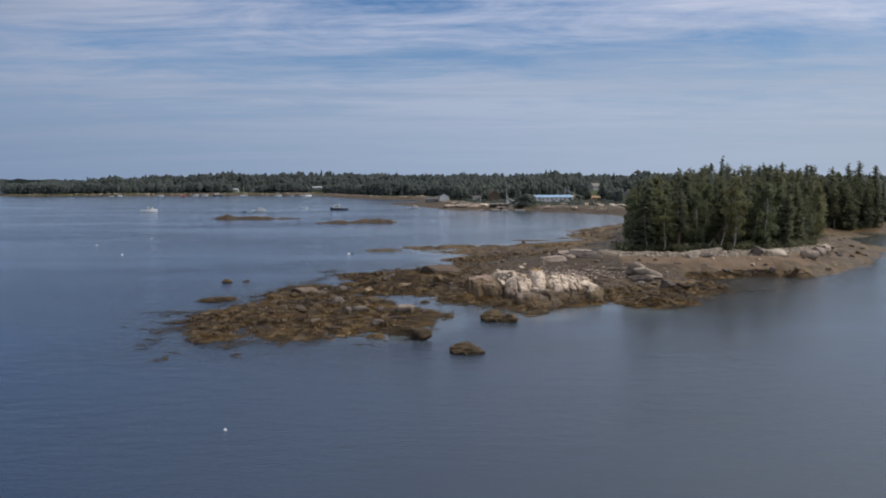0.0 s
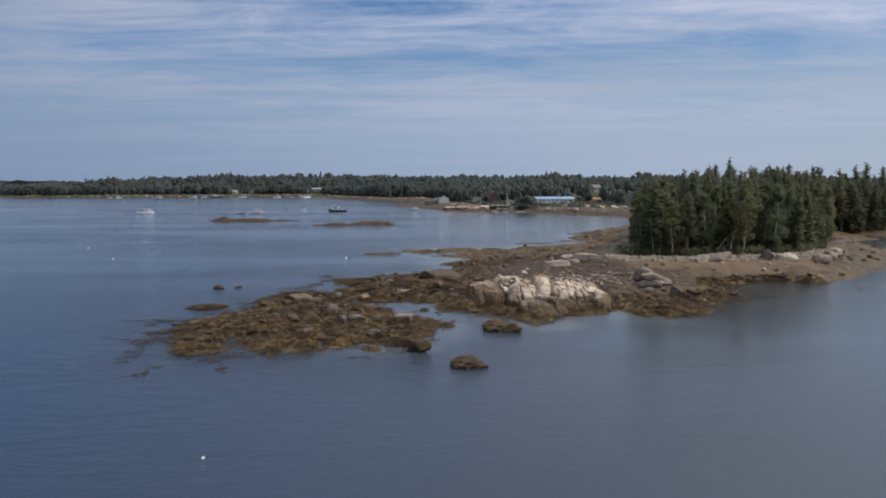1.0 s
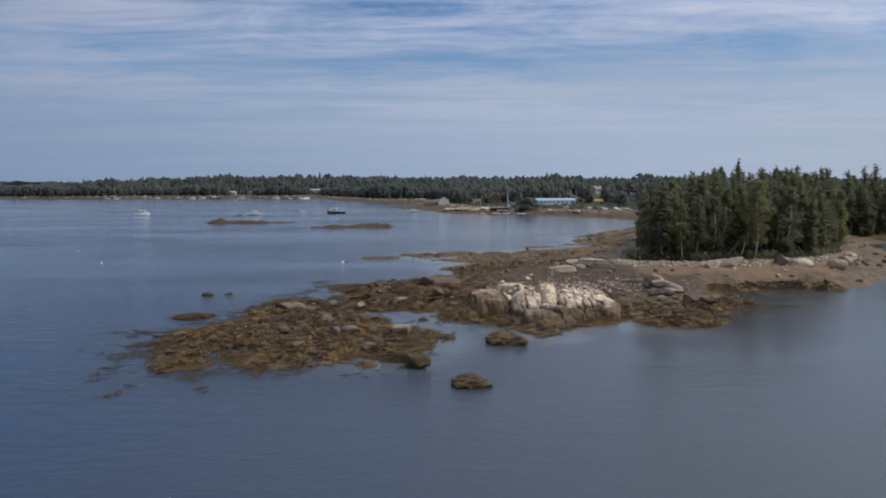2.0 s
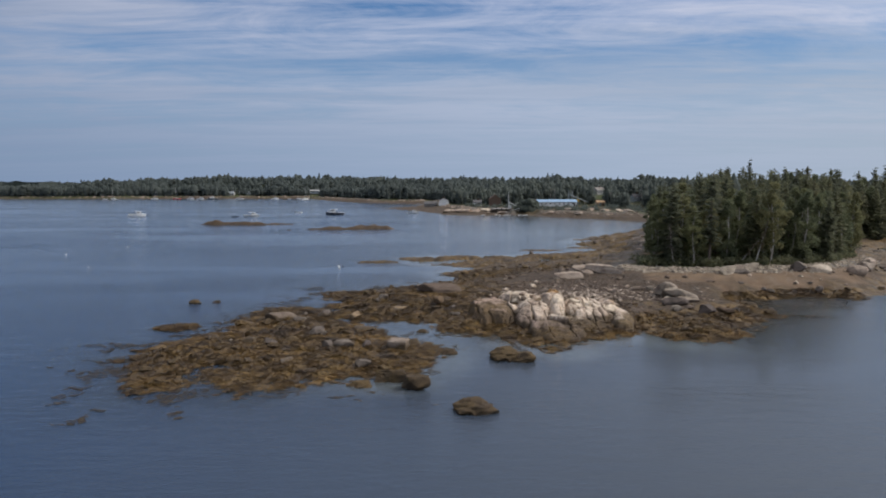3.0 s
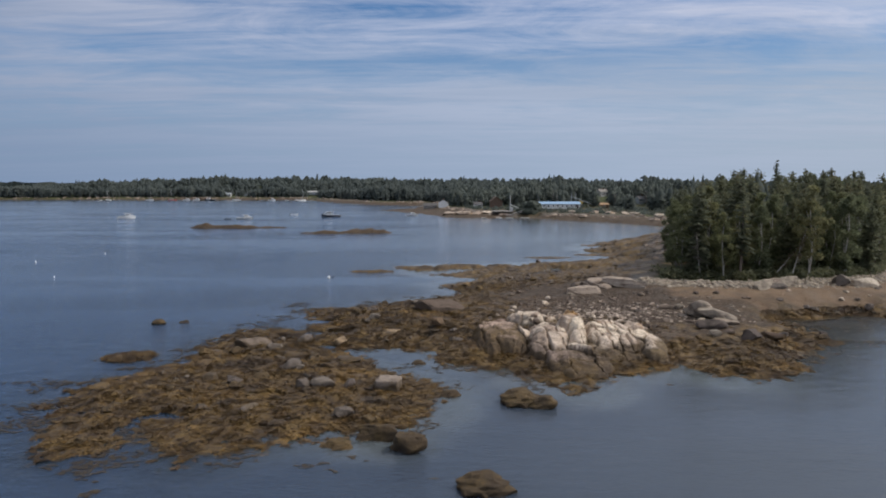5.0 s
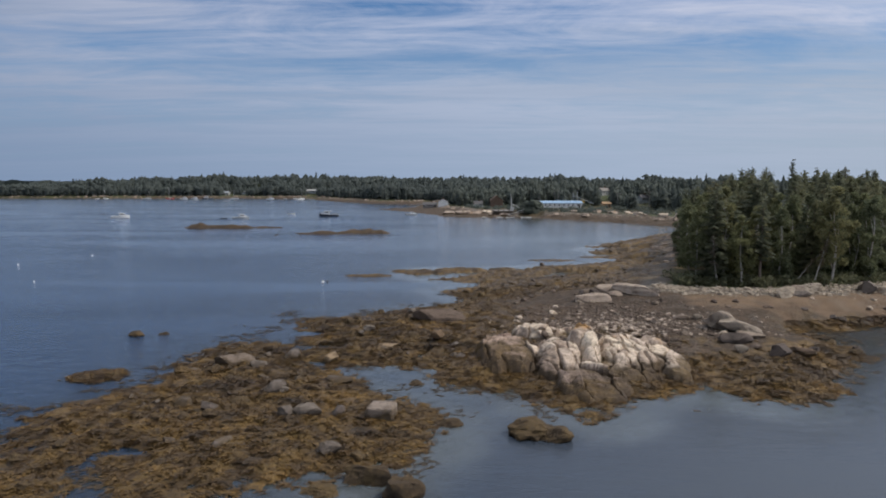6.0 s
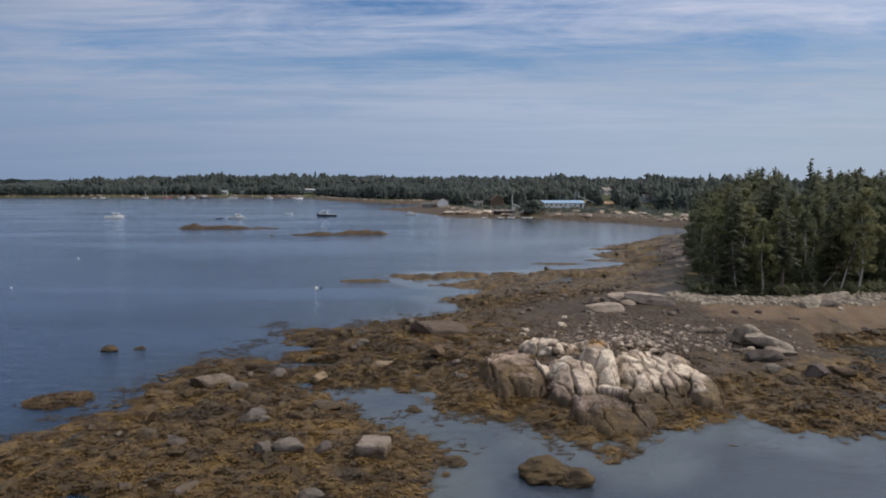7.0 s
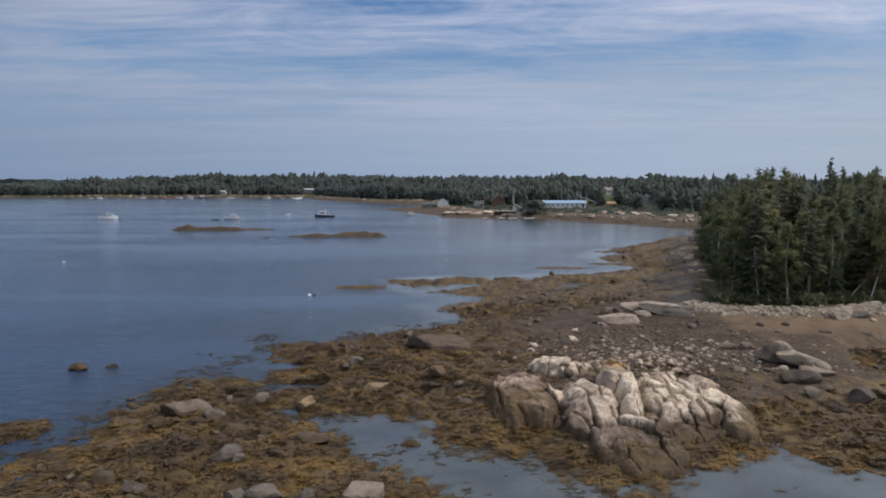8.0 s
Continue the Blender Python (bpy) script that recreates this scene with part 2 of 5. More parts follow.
M_GROUND = ground_material()
M_WATER = water_material()
# knoll granites: brown band set high, so it doubles as shade on the sides
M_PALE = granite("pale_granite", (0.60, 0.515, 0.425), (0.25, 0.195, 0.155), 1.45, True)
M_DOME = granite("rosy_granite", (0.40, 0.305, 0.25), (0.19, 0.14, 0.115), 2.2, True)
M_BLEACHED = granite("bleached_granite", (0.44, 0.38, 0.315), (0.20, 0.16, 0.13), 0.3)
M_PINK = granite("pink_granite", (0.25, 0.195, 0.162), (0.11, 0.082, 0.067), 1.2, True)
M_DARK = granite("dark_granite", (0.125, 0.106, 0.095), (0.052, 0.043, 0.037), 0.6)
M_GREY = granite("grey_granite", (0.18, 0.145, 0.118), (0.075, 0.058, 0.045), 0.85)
# brown up to 0.9 paints the block's sides as shaded, its top as lit
M_SHADE_SIDED = granite("shade_sided_granite", (0.36, 0.32, 0.275), (0.16, 0.135, 0.115), 0.9)
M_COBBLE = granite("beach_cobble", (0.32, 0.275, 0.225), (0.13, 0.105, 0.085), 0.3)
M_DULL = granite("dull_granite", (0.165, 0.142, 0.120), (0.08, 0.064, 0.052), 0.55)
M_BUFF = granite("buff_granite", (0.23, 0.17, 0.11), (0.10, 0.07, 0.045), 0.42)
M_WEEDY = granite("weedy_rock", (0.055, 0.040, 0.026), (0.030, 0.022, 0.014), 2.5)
M_SPRUCE = leaves("spruce_needles", (0.110, 0.124, 0.088), (0.176, 0.188, 0.126))
# pale and bluish: distance haze is put into the needles' colour
M_FAR_HAZED = leaves("hazed_needles", (0.125, 0.150, 0.145), (0.165, 0.19, 0.172))
M_BIRCH = leaves("birch_leaves", (0.128, 0.148, 0.090), (0.212, 0.232, 0.142))
M_LICHEN = leaves("dead_twigs", (0.11, 0.10, 0.08), (0.22, 0.20, 0.165))
M_BARK = plain("spruce_bark", (0.13, 0.10, 0.08), 0.9, 0, 0.35, 4)
M_WHITEBARK = plain("birch_bark", (0.33, 0.305, 0.27), 0.8, 0, 0.35, 3)
M_WHITE = plain("white_paint", (0.72, 0.72, 0.70), 0.45, 0, 0.08, 1.0)
M_NAVY = plain("dark_hull_paint", (0.025, 0.030, 0.045), 0.35, 0, 0.2, 1.0)
M_RED = plain("red_paint", (0.42, 0.06, 0.045), 0.5, 0, 0.15, 1.0)
M_GREYP = plain("grey_paint", (0.30, 0.33, 0.35), 0.5, 0, 0.12, 1.0)
M_BLUE = plain("blue_metal_roof", (0.25, 0.38, 0.54), 0.4, 0.0, 0.12, 0.6)
M_SHINGLE = plain("weathered_shingle", (0.22, 0.20, 0.18), 0.9, 0, 0.2, 1.5)
M_BROWN = plain("brown_timber", (0.13, 0.085, 0.06), 0.9, 0, 0.3, 1.5)
M_TIMBER = plain("wet_timber", (0.075, 0.06, 0.05), 0.9, 0, 0.3, 1.5)
M_ROOF = plain("dark_roof", (0.10, 0.095, 0.095), 0.9, 0, 0.2, 1.5)
M_GLASS = plain("window_glass", (0.03, 0.04, 0.05), 0.08, 0, 0.1, 1.0)
M_STEEL = plain("galvanised_steel", (0.45, 0.46, 0.46), 0.45, 0.6, 0.15, 1.0)
M_YELLOW = plain("yellow_paint", (0.55, 0.38, 0.08), 0.5, 0, 0.15, 1.0)
M_TAN = plain("tan_boards", (0.36, 0.23, 0.13), 0.8, 0, 0.2, 1.0)


# ---- mesh helpers ----
def quad_mesh(name, verts, quads, mat, shade=False):
    verts, quads = np.asarray(verts, float), np.asarray(quads)
    me = bpy.data.meshes.new(name)
    me.vertices.add(len(verts))
    me.vertices.foreach_set("co", verts.ravel())
    me.loops.add(quads.size)
    me.loops.foreach_set("vertex_index", quads.ravel())
    me.polygons.add(len(quads))
    me.polygons.foreach_set("loop_start", np.arange(len(quads)) * 4)
    me.polygons.foreach_set("use_smooth", np.full(len(quads), shade))
    me.update(calc_edges=True)
    me.materials.append(mat)
    return me


def mesh_of(name, verts, faces, mat=None, smooth=False):
    if len(faces) > 3000 and len(faces[0]) == 4:
        return quad_mesh(name, verts, faces, mat)
    me = bpy.data.meshes.new(name)
    me.from_pydata([tuple(v) for v in verts], [], [tuple(f) for f in faces])
    if mat:
        me.materials.append(mat)
    if smooth:
        me.polygons.foreach_set("use_smooth", [True] * len(me.polygons))
    me.update()
    return me


def child(name, me, parent, m=None, label=""):
    ob = new(name, me)
    ob.parent = parent
    if m is not None:
        ob.matrix_local = m
    if label:
        tagged(ob, label)
    return ob


def part(name, bm, mat, parent, label="", smooth=False):
    me = bpy.data.meshes.new(name)
    bm.to_mesh(me)
    bm.free()
    me.materials.append(mat)
    if smooth:
        me.polygons.foreach_set("use_smooth", [True] * len(me.polygons))
    return child(name, me, parent, None, label)


def empty(name, m, label, category, group="", kind=""):
    ob = new(name)
    ob.empty_display_size = 0.3
    ob.matrix_basis = m
    return tagged(ob, label, category, group, kind)


def box(bm, x, y, z, sx, sy, sz, rot=None, bevel=0.0):
    """A box that stands on z, centred on x, y."""
    m = Matrix.Translation((x, y, z + sz / 2))
    if rot is not None:
        m = m @ rot
    made = bmesh.ops.create_cube(bm, size=1.0, matrix=m @ Matrix.Diagonal((sx, sy, sz, 1)))
    if bevel:
        edges = {e for v in made["verts"] for e in v.link_edges}
        bmesh.ops.bevel(bm, geom=list(edges), offset=bevel, segments=2, affect="EDGES", profile=0.6)
    return bm


def beam(bm, a, b, r, r2=None, sides=8):
    a, b = Vector(a), Vector(b)
    d = b - a
    m = Matrix.Translation((a + b) / 2) @ d.to_track_quat("Z", "Y").to_matrix().to_4x4()
    bmesh.ops.create_cone(bm, cap_ends=True, segments=sides, radius1=r, radius2=r if r2 is None else r2, depth=d.length, matrix=m)
    return bm


# ---- lie of the land ----
TABLE = np.random.RandomState(7).permutation(512)
TABLE = np.concatenate([TABLE, TABLE])
DIRS = np.random.RandomState(8).uniform(0, 2 * np.pi, 512)
GX, GY = np.cos(DIRS), np.sin(DIRS)


def perlin(x, y, seed=0):
    xi, yi = np.floor(x).astype(int), np.floor(y).astype(int)
    xf, yf = x - xi, y - yi
    u, v = xf * xf * xf * (xf * (xf * 6 - 15) + 10), yf * yf * yf * (yf * (yf * 6 - 15) + 10)

    def corner(i, j):
        h = TABLE[(TABLE[(xi + i + seed * 37) & 511] + yi + j) & 511]
        return GX[h] * (xf - i) + GY[h] * (yf - j)

    a = corner(0, 0) * (1 - u) + corner(1, 0) * u
    b = corner(0, 1) * (1 - u) + corner(1, 1) * u
    return (a * (1 - v) + b * v) * 1.5


def fbm(x, y, scale, octaves=4, seed=0):
    total, amp = 0.0, 1.0
    for i in range(octaves):
        total = total + amp * perlin(x * scale, y * scale, seed + i)
        scale, amp = scale * 2.03, amp * 0.5
    return total


def inside_distance(x, y, poly):
    """Metres from the outline, more than nought inside."""
    best, odd = np.full(x.shape, 1e18), np.zeros(x.shape, bool)
    for (ax, ay), (bx, by) in zip(poly, poly[1:] + poly[:1]):
        dx, dy = bx - ax, by - ay
        k = np.clip(((x - ax) * dx + (y - ay) * dy) / (dx * dx + dy * dy), 0, 1)
        best = np.minimum(best, (x - ax - k * dx) ** 2 + (y - ay - k * dy) ** 2)
        if dy:
            odd ^= ((ay > y) != (by > y)) & (x < ax + (y - ay) * dx / dy)
    return np.where(odd, 1, -1) * np.sqrt(best)


LEDGE = [(-24, 60.8), (-21.6, 61), (-19.6, 64.4), (-18, 62), (-15.2, 60.6), (-11.5, 62.6), (-7, 64.2), (-4, 65), (-2.6, 66.4), (-0.9, 70.6), (-0.8, 75.2), (-2.6, 77.2), (-5.2, 78.6), (-8.2, 82.6), (-11, 85.2),
         (-14, 90.0), (-15.8, 93.4), (-20.4, 95.6), (-23.4, 91.8), (-24.3, 86), (-24.6, 81), (-26, 78), (-29.4, 73.6), (-30.4, 70), (-27.5, 68), (-26.5, 64)]
POINT = [(-15, 88.5), (-10.5, 86.8), (-6.3, 86.5), (-3.7, 85.7), (-1.2, 85.7), (0.6, 80.4), (2.8, 79.3), (5.6, 79.8), (6.8, 77), (9.0, 75.0), (10.6, 73.9), (13.4, 75.9), (17, 78),
         (22.6, 83), (23, 78.5), (26, 76.6), (31, 77.4), (34, 82.2), (37.5, 86.8), (42, 89.6), (41.3, 92.6), (40.2, 96.2), (42.5, 99.6), (47.5, 101.8), (53, 102.2), (57.5, 100.4), (65.5, 105), (76.5, 114), (83.5, 121.5), (103, 145), (106, 165), (125, 187), (200, 197),
         (2500, 260), (2500, 700), (200, 400), (110, 285), (89, 262), (71, 231), (61, 226), (44, 206), (36.5, 182), (38, 164), (28.5, 160), (17, 156.5), (1.6, 155),
         (-8, 150.5), (-6, 143.5), (1.3, 138), (5.4, 133), (-0.4, 127), (3.9, 119), (-4.4, 113.5), (-11.4, 108), (-17.5, 107), (-15.6, 100.5)]
FAR_SHORE = [(94, 272), (91, 281), (75, 308), (54, 338), (44, 356), (20, 352), (0, 361), (-8, 395), (-45, 462), (-20, 480), (-15, 570), (-64, 590), (-134, 720), (-160, 805),
             (-260, 806), (-400, 808), (-556, 808), (-640, 900), (-700, 2600), (2500, 2600), (2500, 300), (300, 300), (110, 255)]
UPLAND = [(29, 115), (33, 112.5), (42, 111.5), (52, 113), (65, 117.5), (85, 141), (113, 188), (137, 195), (300, 215), (2400, 300), (2400, 2500), (-650, 2500),
          (-632, 905), (-550, 815), (-165, 818), (-130, 745), (-55, 608), (-5, 590), (5, 490), (-8, 476), (16, 404), (19, 378), (30, 362), (55, 350),
          (85, 322), (108, 285), (98, 262), (78, 226), (58, 190), (43, 145), (32, 121)]
# ledges awash and islets: x, y, half width, half depth, height of the top
ISLETS = [(-42, 243, 11, 4, 0.8), (-27, 246, 13, 4.2, 1.4), (-91, 272, 10, 3.4, 1.5), (-79, 272, 11, 3, 1.2), (-66, 274, 9, 1.8, 0.6), (-55, 240, 3, 1.5, 0.2),
          (47, 190, 9, 3, 0.22), (36, 174, 7, 2.5, 0.12), (56, 206, 10, 5, 0.6), (-14, 144, 5, 1.3, 0.35), (3.5, 150.5, 7, 3, 0.42),
          (-30.4, 83.4, 3.0, 2.5, 0.17), (24, 168, 9, 3, 0.12), (-99, 274, 2, 1.5, 0.5), (2.1, 56.6, 2.2, 1.6, -0.15), (-2.6, 62, 2.2, 1.6, -0.1),
          (46, 95, 7.5, 3.6, -0.09), (53, 98.2, 6, 2.6, -0.12), (6.3, 70.2, 2.6, 2, -0.1), (0.4, 72, 1.3, 1, -0.1), (-34.1, 97.6, 1.6, 1.3, -0.1), (-30.9, 98, 1.2, 1, -0.1)]
# swells in the ground: x, y, half width, half depth, height
SWELLS = [(9, 88, 7, 6, 0.5), (16, 86, 7, 5, 0.45)]
HOLLOWS = [(-12.5, 92.6, 2.6, 1.1, 0.9), (-9.3, 96.0, 1.6, 0.7, 0.7), (-14.5, 98.8, 2.2, 0.8, 0.9), (2.5, 104.5, 1.4, 0.9, 0.7), (-2.2, 90.0, 0.8, 1.6, 0.6),
           (-3.5, 101, 1.2, 0.6, 0.6), (-20, 67.5, 1.6, 0.8, 0.5), (-15.5, 76, 0.8, 1.3, 0.3)]


def smooth(a, b, v):
    k = np.clip((v - a) / (b - a), 0, 1)
    return k * k * (3 - 2 * k)


def land(x, y):
    """Height of the ground, and the metres inside the upland and the shore."""
    near = 1 - smooth(170, 260, y)
    jag = fbm(x, y, 0.16, 5, 3) * (0.9 + 0.6 * (1 - near)) + fbm(x, y, 0.07, 3, 5) * 3.5 * smooth(120, 160, y)
    shore = np.maximum(np.maximum(inside_distance(x, y, LEDGE), inside_distance(x, y, POINT)), inside_distance(x, y, FAR_SHORE)) + jag - 0.35
    upland = inside_distance(x, y, UPLAND) + fbm(x, y, 0.12, 3, 21) * 1.2
    h = np.where(shore > 0, 0.46 * (1 - np.exp(-np.maximum(shore, 0) / 3.6)), -0.35 * (np.sqrt(1 + (shore / 4.0) ** 2) - 1) + 0.05 * shore / (1 + np.abs(shore) * 0.03))
    h = np.maximum(h, -6)
    rise = np.exp(np.minimum(upland, 0) / (17.0 - 7.0 * smooth(122, 145, y)))
    low_end = smooth(64, 82, x) * (1 - smooth(215, 260, y))
    h = h + np.where(shore > -3, (2.45 - 1.35 * low_end) * rise * smooth(-1, 6 + 6 * low_end, shore), 0)
    flats = smooth(132, 150, y) * (1 - smooth(214, 236, y)) * (1 - smooth(56, 72, x)) * smooth(2, 6, -upland)
    h = h - flats * 1.15 * smooth(-0.20, 0.28, fbm(x, 1.7 * y, 0.075, 4, 101)) * (h > -0.2)
    lumps = np.clip(0.55 * fbm(x, y, 0.21, 4, 91), -0.4, 0.6) * (0.6 + 0.4 * smooth(130, 160, y))
    for cx, cy, rx, ry, level in ISLETS:
        far = ((x - cx) / rx) ** 2 + ((y - cy) / ry) ** 2
        h = h + np.maximum(0.0, level * (1 + lumps) - h) * np.exp(-far * far * 0.8)
    for cx, cy, rx, ry, up_by in SWELLS:
        h = h + up_by * np.exp(-((x - cx) / rx) ** 2 - ((y - cy) / ry) ** 2)
    for cx, cy, rx, ry, down in HOLLOWS:
        far = ((x - cx) / rx) ** 2 + ((y - cy) / ry) ** 2
        h = h - down * np.exp(-far * far)
    weedy = np.exp(-np.maximum(h - 0.75 - 1.4 * smooth(112, 126, y), 0) * 2.2) * smooth(-1.2, -0.1, h)
    billow = np.abs(fbm(x, y, 0.30, 4, 11))
    h = h + weedy * smooth(-3.5, 4.0, shore) * (0.46 * (0.28 - billow) + 0.17 * fbm(x, y, 0.9, 3, 15) + 0.09 * np.abs(fbm(x, y, 2.6, 2, 17))) + weedy * 0.10 * fbm(x, y, 1.1, 4, 19)
    h = h + (1 - weedy) * 0.10 * fbm(x, y, 0.35, 4, 25) * smooth(0, 1, h)
    hill = (5 + 2 * smooth(650, 800, y) + 6 * fbm(x, y, 0.004, 3, 31)) * smooth(260, 480, y) + 8 * np.exp(-((x + 150) / 300) ** 2 - ((y - 930) / 180) ** 2)
    hill = hill * (1 - np.exp(-(((x - 55) / 80) ** 2 + ((y - 395) / 62) ** 2) ** 2))
    h = h + np.where(upland > 0, smooth(0, 100, upland) * hill, 0)
    return h, upland, shore


def height(x, y):
    return float(land(np.array([float(x)]), np.array([float(y)]))[0][0])


def spaced(*stretches):
    out = [stretches[0][0]]
    for a, b, step in stretches:
        out += list(np.linspace(a, b, max(1, round((b - a) / step)) + 1)[1:])
    return np.array(out)


def build_ground():
    xs = spaced((-2600, -700, 190), (-700, -120, 12), (-120, -40, 1.0), (-40, 46, 0.28), (46, 80, 0.5), (80, 130, 1.2), (130, 260, 6), (260, 700, 30), (700, 2600, 190))
    ys = spaced((-800, 30, 60), (30, 56, 2), (56, 112, 0.28), (112, 165, 0.5), (165, 290, 1.1), (290, 420, 2.2), (420, 830, 6), (830, 1200, 20), (1200, 4800, 200))
    X, Y = np.meshgrid(xs, ys)
    h, upland, shore = land(X, Y)
    nx, ny = len(xs), len(ys)
    idx = np.arange(nx * ny).reshape(ny, nx)
    quads = np.stack([idx[:-1, :-1], idx[:-1, 1:], idx[1:, 1:], idx[1:, :-1]], -1).reshape(-1, 4)
    me = quad_mesh("ground", np.stack([X, Y, h], -1).reshape(-1, 3), quads, M_GROUND, True)
    n1, n2 = fbm(X, Y, 0.22, 4, 41), fbm(X, Y, 0.5, 4, 45)
    weed = 1 - smooth(0.75, 1.15, (h + 0.45 * n1 + 0.25 * n2) / (1 + 2.0 * smooth(116, 135, Y)))
    weed = np.maximum(weed, smooth(117, 124, Y) * (1 - smooth(215, 235, Y)) * (1 - smooth(46, 52, X)) * (0.62 + 0.9 * n2))
    weed = np.maximum(weed, smooth(58, 66, X) * (1 - smooth(230, 250, Y)) * (1 - smooth(0.9, 1.35, h + 0.5 * n1 + 0.3 * n2)) * 0.9)
    weed = np.maximum(weed, smooth(34, 42, X) * (1 - smooth(-11.5, -7, upland + 2.5 * n1)) * (1 - smooth(118, 126, Y)) * (0.7 + 0.6 * n2))
    weed = weed * (1 - 0.78 * smooth(226, 240, Y))
    bare = smooth(0.2, 0.6, fbm(X, Y, 0.28, 4, 51)) * smooth(0.25, 0.5, h)
    zones = {"weed": weed * (1 - 0.4 * bare),
             "sand": smooth(29, 34, X + 2 * n1) * smooth(-11.5, -6, upland + 2.5 * n1) * (1 - smooth(62, 72, X)) * (1 - smooth(118, 124, Y)) + 0.25 * smooth(0.1, 0.5, n1) * (Y < 230),
             "cobble": smooth(-3.2, -1.6, upland + n1) * (1 - smooth(0.0, 1.2, upland + n2)) + 0.22 * smooth(0.15, 0.4, n2),
             "grass": smooth(0.3, 1.6, upland + n2 + 6 * smooth(430, 470, Y)) * (1 - 0.75 * np.exp(-((X - 55) / 75) ** 4 - ((Y - 375) / 55) ** 4))}
    for key, values in zones.items():
        a = me.attributes.new(key, "FLOAT", "POINT")
        a.data.foreach_set("value", np.clip(values, 0, 1).ravel().astype(np.float32))
    return tagged(new("ground", me), "shore of brown rockweed, gravel, sand and turf", "ground", kind="structure")


ground = build_ground()


def build_water():
    """One level sheet; sheltered shallows behind the ledges are marked as calmer, and painted paler for reflected sky.
    """
    xs = spaced((-4900, -60, 800), (-60, -36, 1.4), (-36, 62, 0.6), (62, 110, 1.4), (110, 4900, 800))
    ys = spaced((-1500, 50, 400), (50, 110, 0.6), (110, 250, 1.4), (250, 4900, 800))
    X, Y = np.meshgrid(xs, ys)
    h, upland, shore = land(X, Y)
    idx = np.arange(len(xs) * len(ys)).reshape(len(ys), len(xs))
    quads = np.stack([idx[:-1, :-1], idx[:-1, 1:], idx[1:, 1:], idx[1:, :-1]], -1).reshape(-1, 4)
    me = quad_mesh("water", np.stack([X, Y, 0 * X], -1).reshape(-1, 3), quads, M_WATER, True)
    calm_sheen = smooth(-6.5, -0.8, shore + 1.2 * fbm(X, Y, 0.15, 3, 111)) * smooth(50, 64, Y) * smooth(-16, -3, X) * (1 - smooth(200, 235, Y)) * (1 - smooth(24, 34, X) * (1 - smooth(118, 130, Y)))
    me.attributes.new("calm_sheen", "FLOAT", "POINT").data.foreach_set("value", calm_sheen.ravel().astype(np.float32))
    me.attributes.new("depth", "FLOAT", "POINT").data.foreach_set("value", np.clip(-h / 1.3, 0, 1).ravel().astype(np.float32))
    return new("water", me)


water = build_water()
tagged(water, "calm blue-grey sea with faint ripples", "water", kind="structure")


# ---- rocks ----
def rock_mesh(name, seed, mat, subdiv=3, boxy=3.0, cuts=7, rough=0.10, deep=0.62):
    """A worn boulder about two metres across: a blocky ball, split along a few planes."""
    rnd = random.Random(seed)
    bm = bmesh.new()
    bmesh.ops.create_icosphere(bm, subdivisions=subdiv, radius=1.0)
    planes = []
    for _ in range(cuts):
        n = Vector((rnd.gauss(0, 1), rnd.gauss(0, 1), rnd.gauss(0, 0.8))).normalized()
        planes.append((n, rnd.uniform(deep, 0.90)))
    off = Vector((rnd.uniform(0, 50), rnd.uniform(0, 50), rnd.uniform(0, 50)))
    for v in bm.verts:
        p = v.co
        k = (abs(p.x) ** boxy + abs(p.y) ** boxy + abs(p.z) ** boxy) ** (-1 / boxy)
        p = p * k * 0.92
        for n, d in planes:
            over = p.dot(n) - d
            if over > 0:
                p = p - n * over * 0.97
        p = p + v.co * (noise.noise(p * 1.3 + off) * rough * 1.6 + noise.noise(p * 3.7 + off) * rough * 0.7)
        crack = abs(noise.noise(p * 1.9 + off * 2))
        if crack < 0.06:
            p = p - v.co * (0.06 - crack) * 1.2
        v.co = p
    me = bpy.data.meshes.new(name)
    bm.to_mesh(me)
    bm.free()
    me.materials.append(mat)
    me.polygons.foreach_set("use_smooth", [True] * len(me.polygons))
    me.set_sharp_from_angle(angle=radians(24))
    return me


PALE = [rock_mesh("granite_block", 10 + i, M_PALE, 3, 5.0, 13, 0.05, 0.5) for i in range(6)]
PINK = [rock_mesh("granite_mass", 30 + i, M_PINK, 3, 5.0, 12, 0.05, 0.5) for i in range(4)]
DARK = [rock_mesh("dark_block", 50 + i, M_DARK, 3, 5.0, 13, 0.06, 0.5) for i in range(4)]
SQUARE = [rock_mesh("square_block", 61, M_SHADE_SIDED, 4, 12.0, 2, 0.04, 0.85)]
GREY_SLAB = [rock_mesh("grey_slab", 95 + i, M_COBBLE, 4, 4.5, 10, 0.07, 0.5) for i in range(3)]
WHALE = [rock_mesh("whaleback", 80 + i, M_BLEACHED, 3, 2.8, 11, 0.11, 0.55) for i in range(4)]
DULL = [rock_mesh("dull_boulder", 120 + i, M_DULL, 3, 3.4, 13, 0.08, 0.5) for i in range(4)]
BUFF = [rock_mesh("buff_boulder", 130 + i, M_BUFF, 3, 4.0, 11, 0.06, 0.55) for i in range(3)]
SLAB = [rock_mesh("slab", 85 + i, M_BLEACHED, 4, 4.0, 9, 0.07, 0.6) for i in range(4)]
GREY = [rock_mesh("grey_boulder", 70 + i, M_GREY, 3, 3.0, 11, 0.06, 0.55) for i in range(4)]
JAG = [rock_mesh("jagged_block", 65 + i, M_WEEDY, 4, 5.0, 12, 0.12, 0.40) for i in range(3)]
